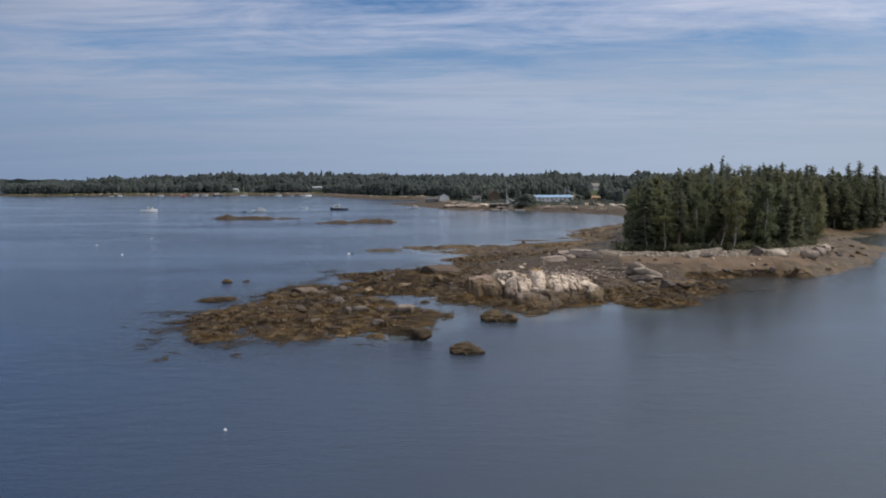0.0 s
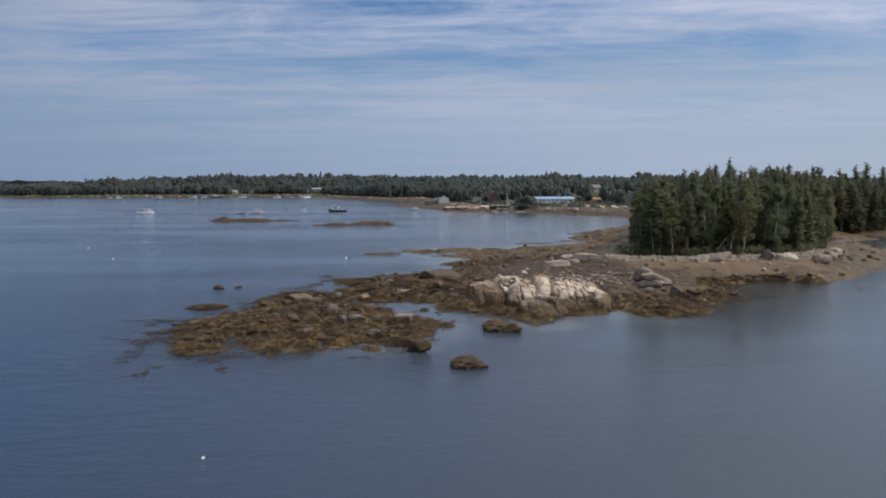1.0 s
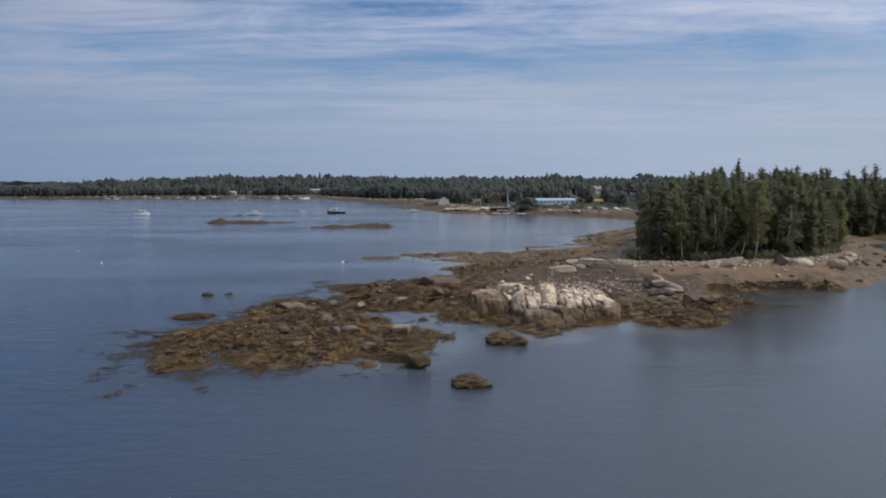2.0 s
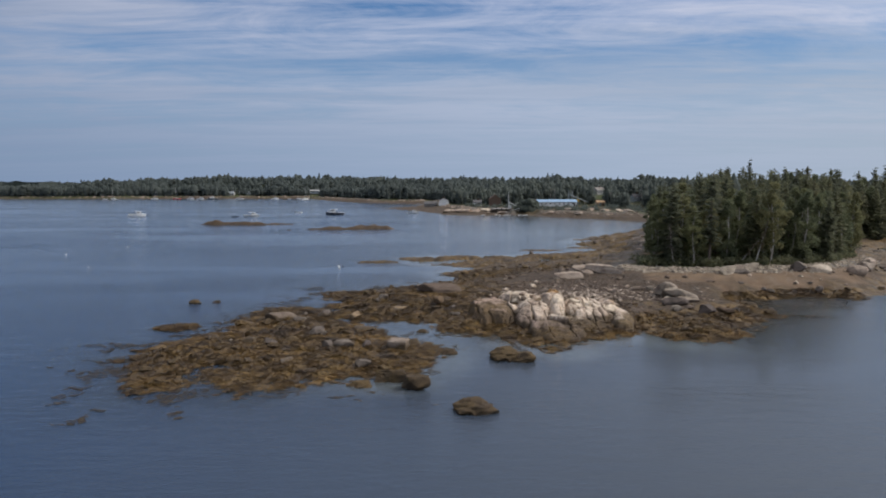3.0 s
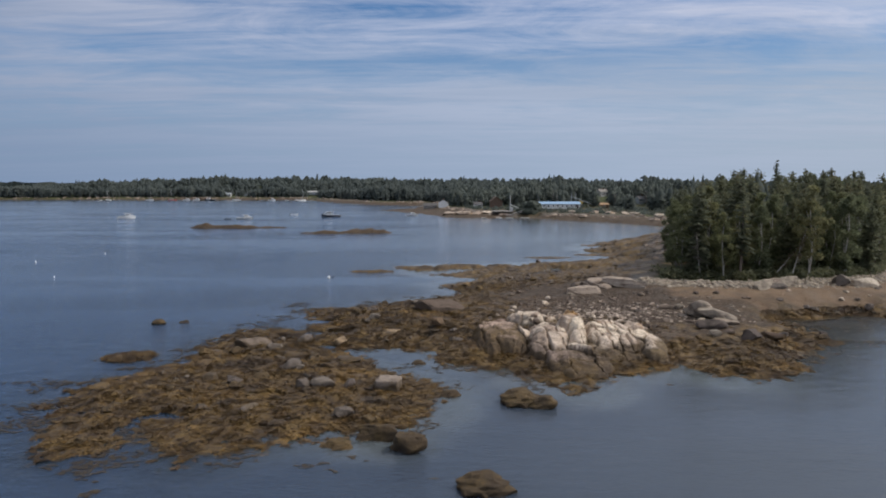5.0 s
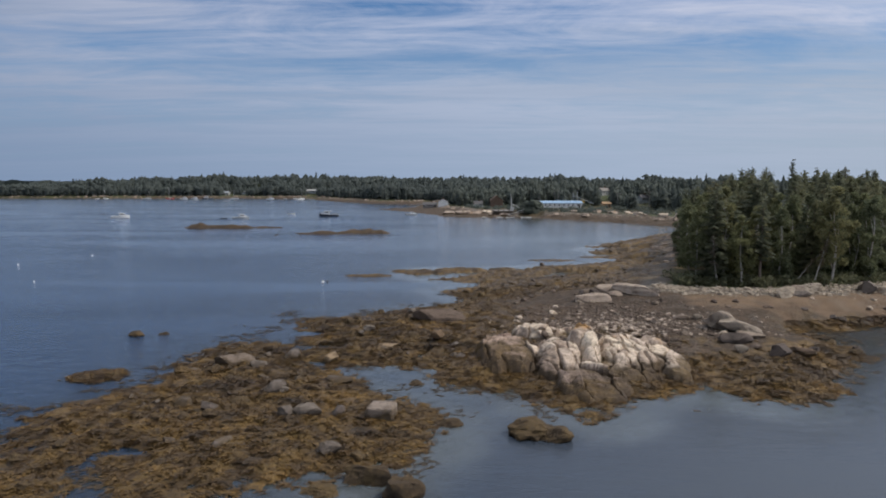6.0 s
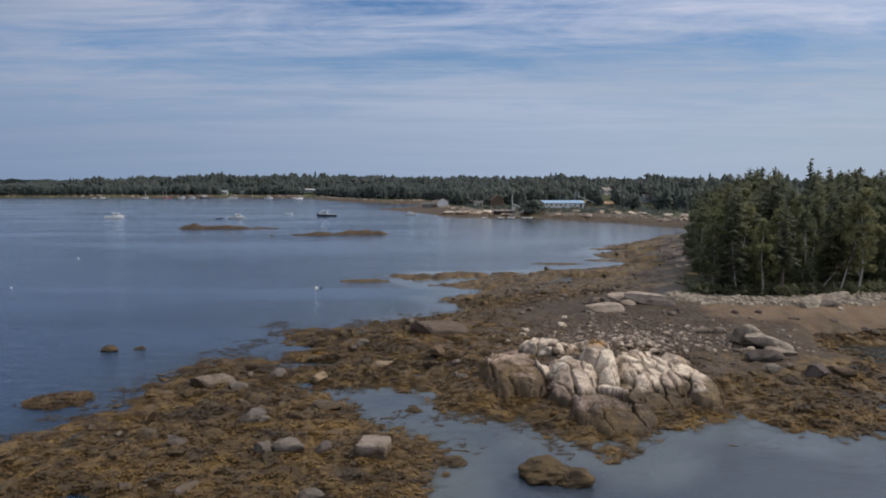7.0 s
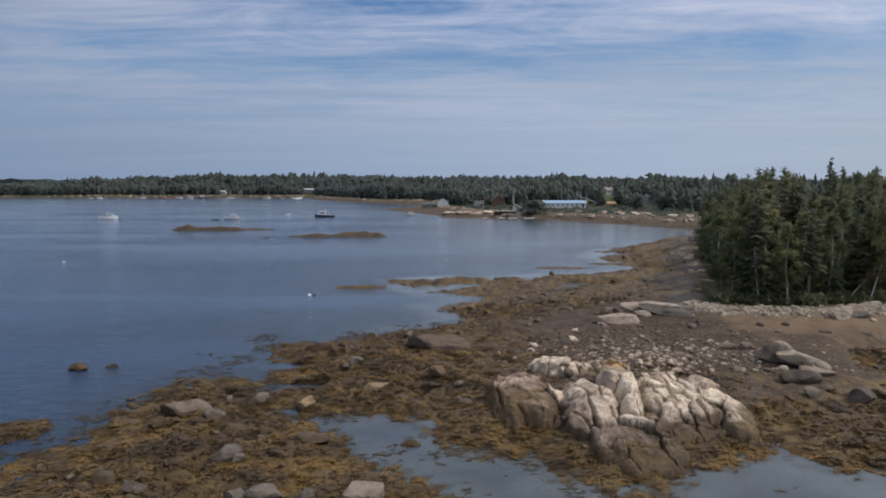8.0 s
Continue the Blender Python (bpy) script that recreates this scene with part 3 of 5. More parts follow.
WEEDY = [rock_mesh("weedy_boulder", 90 + i, M_WEEDY, 4, 2.2, 5, 0.24) for i in range(4)]


def boulder(meshes, k, x, y, sx, sy, sz, turn, label, group="", sunk=0.35, lean=0.0, name="boulder"):
    """A rock of that half size, sunk by a share of its height."""
    z = height(x, y) + sz * (1 - 2 * sunk)
    ob = new(name, meshes[k % len(meshes)])
    ob.matrix_basis = pose(x, y, z, lean, 0, turn) @ Matrix.Diagonal((sx, sy, sz, 1))
    return tagged(ob, label, "rock", group)


# the split granite knoll: rounded masses of one ledge, cut by joints into blocks
outcrop = empty("granite_outcrop", pose(12, 86, height(12, 86)), "pale split granite outcrop with dark weed-fringed foot", "outcrop")
BASE_Z = height(12, 86)
MASSES = [  # x, y, half width, half depth, top, fall to the front, fall to the right, joint spacing, material
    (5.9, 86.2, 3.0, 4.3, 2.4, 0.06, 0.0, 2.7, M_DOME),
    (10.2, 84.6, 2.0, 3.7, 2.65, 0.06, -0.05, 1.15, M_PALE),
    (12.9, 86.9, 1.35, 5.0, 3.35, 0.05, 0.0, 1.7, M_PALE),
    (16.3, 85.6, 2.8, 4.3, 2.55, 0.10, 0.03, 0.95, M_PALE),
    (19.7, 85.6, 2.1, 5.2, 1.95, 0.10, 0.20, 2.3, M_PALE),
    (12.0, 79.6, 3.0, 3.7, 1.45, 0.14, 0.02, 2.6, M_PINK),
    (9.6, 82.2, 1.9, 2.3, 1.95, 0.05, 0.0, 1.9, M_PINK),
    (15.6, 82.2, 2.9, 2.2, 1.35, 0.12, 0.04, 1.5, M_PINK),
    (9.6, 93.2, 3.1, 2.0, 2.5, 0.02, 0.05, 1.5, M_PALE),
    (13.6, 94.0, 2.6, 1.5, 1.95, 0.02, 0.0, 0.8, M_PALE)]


def build_knoll():
    """A finely gridded surface; every block between joints becomes a part with its own sides."""
    step = 0.1
    X, Y = np.meshgrid(np.arange(2.2, 22.8, step), np.arange(74.0, 97.0, step))
    wx, wy = X + 0.55 * fbm(X, Y, 0.45, 4, 201), Y + 0.55 * fbm(X, Y, 0.45, 4, 205)
    tops = []
    for cx, cy, rx, ry, top, front, side, gap, mat in MASSES:
        d = ((wx - cx) / rx) ** 2 + ((wy - cy) / ry) ** 2
        tops.append((top + front * (Y - cy) - side * (X - cx) * (X > cx)) * np.sqrt(np.clip(1 - d ** 2, 0, 1)) - 0.6 * np.clip(d - 0.9, 0, 3))
    tops = np.array(tops)
    owner, Z = tops.argmax(0), tops.max(0)
    # joints: cells about seeds set on a turned, jittered lattice within each mass
    rs = np.random.RandomState(23)
    seeds = []
    for k, (cx, cy, rx, ry, top, front, side, gap, mat) in enumerate(MASSES):
        n = int(max(rx, ry) * 1.2 / gap) + 1
        for a in range(-n, n + 1):
            for b in range(-n, n + 1):
                u, v = (a + rs.uniform(-0.33, 0.33)) * gap, (b + rs.uniform(-0.33, 0.33)) * gap * 1.3
                x, y = cx + u * math.cos(0.3) - v * math.sin(0.3), cy + u * math.sin(0.3) + v * math.cos(0.3)
                i, j = int(round((y - 74.0) / step)), int(round((x - 2.2) / step))
                if 0 <= i < X.shape[0] and 0 <= j < X.shape[1] and owner[i, j] == k:
                    seeds.append((x, y, k, rs.uniform(-0.22, 0.14) * min(1.0, gap), rs.uniform(-0.16, 0.16), rs.uniform(-0.10, 0.16)))
    S = np.array(seeds)
    jx, jy = X + 0.16 * fbm(X, Y, 0.9, 3, 211), Y + 0.16 * fbm(X, Y, 0.9, 3, 215)
    first, second, cell = np.full(X.shape, 1e9), np.full(X.shape, 1e9), np.zeros(X.shape, int)
    for k in range(len(S)):
        du, dv = jx - S[k, 0], jy - S[k, 1]
        d = np.hypot(du * math.cos(0.3) + dv * math.sin(0.3), 0.75 * (dv * math.cos(0.3) - du * math.sin(0.3)))
        nearer = d < first
        second = np.where(nearer, first, np.minimum(second, d))
        first, cell = np.where(nearer, d, first), np.where(nearer, k, cell)
    edge = (second - first) * 0.5
    lift = S[cell, 3] + S[cell, 4] * (X - S[cell, 0]) + S[cell, 5] * (Y - S[cell, 1])
    body = smooth(0.2, 1.2, Z)
    # level sheeting joints step the flanks
    tread = (Z + 0.05 * (X - 12) + 0.25 * fbm(X, Y, 0.35, 2, 221)) / 0.42
    part_ = tread - np.floor(tread)
    Z = Z + body * 0.42 * 0.35 * (smooth(0.6, 1.0, part_) - part_)
    Z = Z + body * (lift - 0.50 * np.exp(-(edge / 0.06) ** 2) - 0.13 * np.exp(-edge / 0.12))
    cleft = np.exp(-(fbm(X, 0.7 * Y, 0.9, 3, 241) / 0.035) ** 2) * smooth(0.0, 0.3, fbm(X, Y, 0.3, 2, 245) + 0.15)
    Z = Z + body * (0.10 * fbm(X, Y, 0.8, 4, 231) + 0.045 * fbm(X, Y, 2.6, 4, 235) - 0.16 * cleft)
    floor_z = land(X, Y)[0]
    idx = np.arange(X.size).reshape(X.shape)
    quads = np.stack([idx[:-1, :-1], idx[:-1, 1:], idx[1:, 1:], idx[1:, :-1]], -1).reshape(-1, 4)
    P = np.stack([X - 12, Y - 86, Z - BASE_Z], -1).reshape(-1, 3)
    above = (Z > floor_z - 0.25).ravel()[quads].any(1)
    own = cell[:-1, :-1].ravel()
    for k in range(len(S)):
        mine = quads[(own == k) & above]
        if len(mine) < 12:
            continue
        used, inv = np.unique(mine, return_inverse=True)
        verts, faces = P[used], inv.reshape(-1, 4)
        sides = np.concatenate([faces[:, [a, (a + 1) % 4]] for a in range(4)])
        keys = np.sort(sides, 1)
        _, where, counts = np.unique(keys, axis=0, return_index=True, return_counts=True)
        rim = sides[where[counts == 1]]
        skirt = np.stack([rim[:, 1], rim[:, 0], rim[:, 0] + len(verts), rim[:, 1] + len(verts)], -1)
        me = quad_mesh("block", np.concatenate([verts, verts - (0, 0, 0.7)]), np.concatenate([faces, skirt]), MASSES[int(S[k, 2])][8], True)
        me.set_sharp_from_angle(angle=radians(26))
        child("block", me, outcrop)
    return X, Y, Z


KNOLL_X, KNOLL_Y, KNOLL_Z = build_knoll()


def crown_of_knoll(x, y):
    """Height of the knoll's worn surface."""
    i, j = int(round((y - 74.0) / 0.1)), int(round((x - 2.2) / 0.1))
    return float(KNOLL_Z[i, j]) if 0 <= i < KNOLL_Z.shape[0] and 0 <= j < KNOLL_Z.shape[1] else -1.0


rnd = random.Random(4)
for i in range(40):  # broken pieces lying on and behind the knoll
    a, r = rnd.uniform(0, 2 * math.pi), rnd.uniform(0.2, 1) ** 0.5
    x, y = 14.0 + 6.5 * r * math.cos(a), 93.6 + 3.4 * r * math.sin(a)
    s_ = rnd.uniform(0.22, 0.55)
    z = max(crown_of_knoll(x, y), height(x, y)) + s_ * 0.3
    child("stone", (PALE if rnd.random() < 0.75 else GREY)[i % 4], outcrop, pose(x - 12, y - 86, z - BASE_Z, rnd.uniform(-10, 10), 0, rnd.uniform(0, 180)) @ Matrix.Diagonal((s_ * rnd.uniform(0.8, 1.6), s_, s_ * 0.75, 1)))

SHORE = "boulders on the shore"
NAMED = [  # meshes, x, y, half sizes, turn, sunk, label
    (WEEDY, 2.1, 56.6, 1.5, 1.0, 0.68, 5, 0.3, "lone weed-covered boulder standing in the water"),
    (JAG, -4.3, 63.6, 1.6, 0.9, 0.75, -8, 0.25, "dark flat slab at the water's edge"),
    (JAG, -2.3, 61.8, 1.1, 1.0, 0.9, 20, 0.3, "dark wedge of rock in the water"),
    (WEEDY, -6.8, 62.3, 1.1, 0.6, 0.4, 0, 0.35, "low weedy rock beside the ledge"),
    (WEEDY, 5.8, 70.3, 1.55, 1.2, 0.78, 12, 0.3, "weed-topped boulder standing in the channel"),
    (WEEDY, 7.2, 69.7, 1.2, 0.9, 0.65, -15, 0.3, "lower dark lump beside the channel boulder"),
    (SQUARE, -4.5, 72.6, 1.12, 0.95, 0.72, -8, 0.38, "square grey block with a pale flat top"),
    (WEEDY, 0.4, 72.0, 0.9, 0.5, 0.35, 10, 0.35, "low dark rock at the channel's edge"),
    (WEEDY, -33.9, 98.2, 0.85, 0.6, 0.36, 0, 0.24, "small dark rock awash in the bay"),
    (WEEDY, -31.2, 98.9, 0.65, 0.45, 0.45, 20, 0.12, "smaller dark rock awash in the bay"),
    (GREY, -18.9, 86.0, 2.7, 1.8, 1.1, 8, 0.50, "broad smooth grey whaleback rock on the weed"),
    (DULL, -16.6, 85.0, 1.0, 0.75, 0.5, -12, 0.30, "pale rounded grey boulder on the weed"),
    (DARK, -14.4, 88.2, 0.95, 0.75, 0.65, 25, 0.3, "dark pointed rock with a pale edge"),
    (DARK, -22.6, 84.2, 1.1, 0.8, 0.45, 0, 0.35, "dark low rock near the ledge's rim"),
    (BUFF, -10.6, 87.6, 0.9, 0.7, 0.6, 30, 0.3, "brown and buff boulder beside the pool"),
    (BUFF, -0.6, 93.1, 0.95, 0.7, 0.62, -10, 0.25, "buff squarish boulder on dark mud"),
    (BUFF, -5.7, 91.2, 1.25, 0.8, 0.45, 5, 0.35, "flat buff slab on rockweed"),
    (DULL, -8.3, 97.3, 0.95, 0.65, 0.5, -5, 0.3, "flat pale boulder among weed"),
    (GREY, -0.3, 103.0, 3.7, 2.2, 1.35, -6, 0.46, "large rounded grey-brown whaleback boulder"),
    (DULL, -8.8, 81.4, 1.5, 0.9, 0.32, -14, 0.38, "low grey slab beside the channel"),
    (DARK, -13.3, 77.6, 1.0, 0.8, 0.7, 18, 0.3, "dark rock with a pale cap among weed"),
    (DULL, -12.6, 77.4, 0.6, 0.4, 0.3, 5, 0.25, "pale flake of rock beside a dark one"),
    (DULL, -9.6, 72.9, 1.15, 0.8, 0.5, -15, 0.35, "grey rock half sunk in the weed"),
    (DARK, -11.1, 72.7, 0.85, 0.7, 0.65, 40, 0.3, "dark rock beside a grey one"),
    (DARK, -7.5, 72.5, 0.55, 0.5, 0.5, 10, 0.3, "dark rock beside the square block"),
    (DULL, -7.3, 67.0, 1.0, 0.7, 0.45, 0, 0.35, "grey rock low on the ledge's rim"),
    (DARK, -19.5, 75.4, 1.0, 0.7, 0.5, 12, 0.35, "dark low rock among weed"),
    (DARK, -17.0, 73.6, 0.8, 0.6, 0.45, -20, 0.35, "dark low rock among weed"),
    (WEEDY, -2.3, 80.9, 0.7, 0.45, 0.4, 15, 0.3, "low dark rock standing in the pool"),
    (DARK, 29.0, 91.0, 1.9, 1.2, 0.75, -12, 0.25, "dark streaked slab below the pale ones"),
    (DULL, 27.8, 87.6, 0.8, 0.7, 0.5, 0, 0.3, "small pale rock below the slabs"),
    (DARK, 31.2, 86.9, 1.6, 1.0, 0.85, 30, 0.22, "dark blue-grey slab among rockweed"),
    (PINK, 33.4, 87.4, 0.45, 1.4, 0.5, 40, 0.2, "narrow pink slab leaning among rockweed"),
    (GREY, 26.8, 99.6, 1.7, 0.7, 0.6, -4, 0.25, "dark low ledge on gravel"),
    (DULL, 28.6, 99.8, 0.7, 0.5, 0.4, 10, 0.25, "pale stone at the end of a low ledge"),
    (DARK, 20.2, 113.0, 1.0, 0.9, 0.7, 15, 0.3, "dark rounded rock between pale ones"),
    (WHALE, 22.6, 112.2, 1.2, 0.9, 0.6, -20, 0.3, "pale rock wedged between whalebacks"),
    (GREY, 19.4, 114.4, 1.3, 0.9, 0.7, 12, 0.3, "grey rounded rock behind pale ones"),
    (DARK, 27.6, 111.6, 1.2, 0.7, 0.5, 0, 0.35, "dark flat rock beside pale ones"),
    (GREY_SLAB, 43.4, 109.0, 1.5, 1.1, 0.85, 20, 0.30, "pale rounded boulder below the trees"),
    (GREY_SLAB, 45.6, 110.2, 1.1, 1.0, 0.8, -14, 0.30, "pale boulder leaning on another below the trees"),
    (DARK, 45.6, 109.2, 1.6, 0.8, 0.6, 0, 0.3, "dark rock at the foot of pale boulders"),
    (GREY_SLAB, 48.0, 111.2, 1.4, 1.0, 0.85, 10, 0.30, "grey-white boulder below birches"),
    (DARK, 55.8, 111.6, 1.2, 1.5, 1.1, 30, 0.2, "dark jagged rock on the beach"),
    (WHALE, 59.0, 111.6, 2.0, 1.1, 0.85, 0, 0.16, "pale ledge on the upper beach"),
    (WHALE, 65.0, 112.0, 1.9, 1.0, 0.9, -10, 0.16, "grey-white slab on the upper beach"),
    (WHALE, 70.0, 117.2, 1.9, 1.2, 1.0, 20, 0.16, "pale granite ledge near the trees"),
    (WHALE, 74.6, 123.6, 2.6, 1.4, 1.3, 34, 0.16, "pale tumbled ledge near the trees"),
    (DARK, 54.2, 103.4, 0.8, 0.6, 0.6, 0, 0.25, "small dark rock on the sand"),
]
for i, (meshes, x, y, sx, sy, sz, turn, sunk, label) in enumerate(NAMED):
    if meshes is GREY and y < 100:
        sx, sy, sz = sx * 0.8, sy * 0.8, sz * 0.72
    boulder(meshes, i, x, y, sx, sy, sz, turn, label, SHORE, sunk + (0.08 if meshes is GREY or meshes is DULL else 0.10 if meshes is WHALE else 0))
for k, x, y, sx, sy, sz, turn, sunk, lean, label in (
        (0, 29.9, 95.6, 1.0, 2.5, 1.15, -112, 0.20, -20, "tilted pale granite slab beside sand"),
        (1, 30.6, 93.8, 0.8, 2.3, 0.85, -118, 0.22, -17, "split pale slab leaning beside another"),
        (2, 31.0, 92.3, 1.5, 0.7, 0.5, -24, 0.3, 8, "low pale slab at the foot of the tilted ones"),
        (3, 19.2, 109.9, 2.5, 1.0, 0.75, -6, 0.28, 8, "smooth pale whaleback rock on gravel"),
        (0, 25.3, 112.0, 3.4, 1.15, 0.85, -38, 0.28, 8, "long pale granite whaleback on gravel"),
        (1, 22.2, 114.6, 1.5, 1.0, 0.8, -25, 0.28, 0, "pale rock at the top of the beach")):
    boulder(GREY_SLAB if x > 29 else SLAB, k, x, y, sx, sy, sz, turn, label, SHORE, sunk, lean)

rnd = random.Random(12)
made = 0
while made < 300:  # lesser rocks strewn over the weed and gravel
    x, y = (rnd.uniform(-28, 60), rnd.uniform(62, 130)) if made < 197 else (rnd.uniform(8, 62), rnd.uniform(118, 205)) if made < 235 else (rnd.uniform(56, 106), rnd.uniform(101, 168))
    h = height(x, y)
    if h < 0.12 or h > 2.3 or (4 < x < 22 and 78 < y < 96):
        continue
    s = rnd.uniform(0.22, 0.6) * (0.8 if h > 1.4 else 1.0)
    low = h < 0.9 or (y > 122 and x < 56)
    meshes = rnd.choice((WEEDY, WEEDY, DARK, WEEDY, DARK, WEEDY) if low else (GREY, PALE, GREY, DARK))
    boulder(meshes, made, x, y, s * rnd.uniform(0.9, 1.5), s, s * rnd.uniform(0.45, 0.8), rnd.uniform(0, 180),
            "small weedy brown rock on the ledge" if low else "small grey stone on the beach", "loose rocks on the shore", 0.38)
    made += 1


def scatter(name, mat, count, where, size, label, category, seed, squash=0.6):
    """Many stones as one mesh."""
    rs = np.random.RandomState(seed)
    base = np.array([(-1, -1, -0.6), (1, -1, -0.6), (1, 1, -0.6), (-1, 1, -0.6), (-0.6, -0.7, 0.7), (0.7, -0.6, 0.6), (0.6, 0.7, 0.7), (-0.7, 0.6, 0.6)]) * 0.7
    faces = np.array([(0, 1, 5, 4), (1, 2, 6, 5), (2, 3, 7, 6), (3, 0, 4, 7), (4, 5, 6, 7)])
    pts = where(rs, count)
    h, up, sh = land(pts[:, 0], pts[:, 1])
    V, F = [], []
    for (x, y), z in zip(pts, h):
        s = size[0] * (size[1] / size[0]) ** (rs.rand() ** 1.8)
        a = rs.rand() * 6.28
        v = base * (1 + rs.uniform(-0.3, 0.3, base.shape)) * (s * rs.uniform(0.8, 1.5), s, s * squash)
        c, sn = math.cos(a), math.sin(a)
        F.append(faces + len(V) * 8)
        V.append(np.stack([x + c * v[:, 0] - sn * v[:, 1], y + sn * v[:, 0] + c * v[:, 1], z + v[:, 2] + s * 0.15], -1))
    me = mesh_of(name, np.concatenate(V), np.concatenate(F), mat)
    return tagged(new(name, me), label, category, kind="stuff")


def strip(rs, n):
    """Along the foot of the upland."""
    out = []
    pts = [Vector(p) for p in UPLAND[:6]]
    while len(out) < n:
        i = rs.randint(0, 5)
        p = pts[i].lerp(pts[i + 1], rs.rand())
        out.append((p.x + rs.normal(0, 0.8), p.y + rs.normal(-0.8, 1.0 + 0.6 * (i > 2))))
    return np.array(out)


def field(cx, cy, rx, ry):
    return lambda rs, n: np.stack([rs.normal(cx, rx, n), rs.normal(cy, ry, n)], -1)


scatter("cobbles", M_COBBLE, 1700, strip, (0.09, 0.50), "band of pale cobbles along the trees", "cobbles", 3)
scatter("pale_stones", M_BLEACHED, 420, field(19.5, 97.6, 6.0, 2.4), (0.10, 0.42), "pale stones strewn over the gravel beach", "stones", 8)
scatter("gravel", M_GREY, 3200, field(19, 100, 5.5, 4.5), (0.06, 0.30), "grey gravel and stones on the beach", "gravel", 5)
scatter("rubble", M_GREY, 1300, field(13, 88, 5.0, 5.0), (0.10, 0.4), "broken granite rubble round the outcrop", "rubble", 6)


# ---- rockweed ----
def weed_tufts():
    rs = np.random.RandomState(9)
    n = 170000
    x, y = rs.uniform(-33, 60, n), np.where(rs.rand(n) < 0.88, rs.uniform(58, 125, n), rs.uniform(125, 215, n))
    h, up, sh = land(x, y)
    patch = fbm(x, y, 0.45, 3, 61)
    keep = (h > -0.12) & (h < 1.1 + 0.4 * patch + 1.2 * smooth(112, 124, y)) & (patch > -0.55) & (rs.rand(n) < np.where(y < 105, 1.0, 0.5)) & ~((x > 24) & (h > 0.9))
    x, y, h = x[keep], y[keep], h[keep]
    k = len(x)
    V, F = [], []
    blades = 5
    drape = 2.6 * fbm(x, y, 0.35, 3, 63) - 1.2
    for b in range(blades):
        a = drape + rs.normal(0, 0.9, k)
        l = rs.uniform(0.16, 0.46, k)
        w = l * rs.uniform(0.11, 0.22, k)
        ca, sa = np.cos(a), np.sin(a)
        lift = rs.uniform(0.015, 0.065, k)
        base = np.stack([x - sa * w * 0.4, y + ca * w * 0.4, h - 0.02], -1)
        left = np.stack([x + ca * l * 0.5 - sa * w, y + sa * l * 0.5 + ca * w, h + lift], -1)
        tip = np.stack([x + ca * l, y + sa * l, h + lift * 0.3], -1)
        right = np.stack([x + ca * l * 0.5 + sa * w, y + sa * l * 0.5 - ca * w, h + lift * 0.9], -1)
        V.append(np.stack([base, left, tip, right], 1))
    V = np.concatenate(V)
    quads = np.arange(V.shape[0] * 4).reshape(-1, 4)
    me = bpy.data.meshes.new("rockweed")
    me.vertices.add(len(quads) * 4)
    me.vertices.foreach_set("co", V.ravel())
    me.loops.add(quads.size)
    me.loops.foreach_set("vertex_index", quads.ravel())
    me.polygons.add(len(quads))
    me.polygons.foreach_set("loop_start", np.arange(len(quads)) * 4)
    me.update(calc_edges=True)
    m, t, b = material("rockweed_fronds", 0.5, 0, 0.4)
    tone = ramp(t, [(0.0, (0.55, 0.52, 0.54)), (0.45, (0.92, 0.89, 0.90)), (0.85, (1.15, 1.08, 1.0)), (1.0, (1.32, 1.22, 1.05))], t.nodes.new("ShaderNodeNewGeometry").outputs["Random Per Island"])
    t.links.new(mix(t, 1.0, weed_colour(t), tone, "MULTIPLY"), b.inputs["Base Color"])
    me.materials.append(m)
    tagged(new("rockweed", me), "brown and ochre rockweed fronds over the ledges", "seaweed", kind="stuff")


weed_tufts()


def floating_weed():
    """Weed lifted by the tide, lying on the water off the ledges."""
    rs = np.random.RandomState(19)
    n = 100000
    x, y = rs.uniform(-40, 62, n), np.where(rs.rand(n) < 0.8, rs.uniform(54, 118, n), rs.uniform(118, 215, n))
    h, up, sh = land(x, y)
    patch = fbm(x, y, 0.22, 4, 71) + 0.5 * fbm(x, y, 1.1, 2, 75)
    keep = (h < 0.02) & (sh > -9) & (patch > 0.09 - 0.085 * sh + 0.5 * smooth(10, 16, x) * (1 - smooth(78, 84, y)) + 0.22 * smooth(-9, -4, x) * (1 - smooth(84, 92, y)))
    x, y = x[keep], y[keep]
    V = []
    for b in range(3):
        a = rs.normal(0.2, 0.5, len(x)) + np.pi * rs.randint(0, 2, len(x))
        l, w = rs.uniform(0.10, 0.42, len(x)), rs.uniform(0.03, 0.09, len(x))
        ca, sa = np.cos(a), np.sin(a)
        z = rs.uniform(0.006, 0.03, len(x))
        V.append(np.stack([np.stack([x - ca * l * 0.4, y - sa * l * 0.4, z], -1), np.stack([x - sa * w, y + ca * w, z + 0.01], -1),
                           np.stack([x + ca * l, y + sa * l, z], -1), np.stack([x + sa * w, y - ca * w, z + 0.01], -1)], 1))
    V = np.concatenate(V).reshape(-1, 3)
    me = quad_mesh("floating_weed", V, np.arange(len(V)).reshape(-1, 4), plain("floating_fronds", (0.055, 0.038, 0.018), 0.4, 0, 0.4, 2.0, False))
    tagged(new("floating_weed", me), "brown weed floating on the shallows", "seaweed", kind="stuff")


floating_weed()


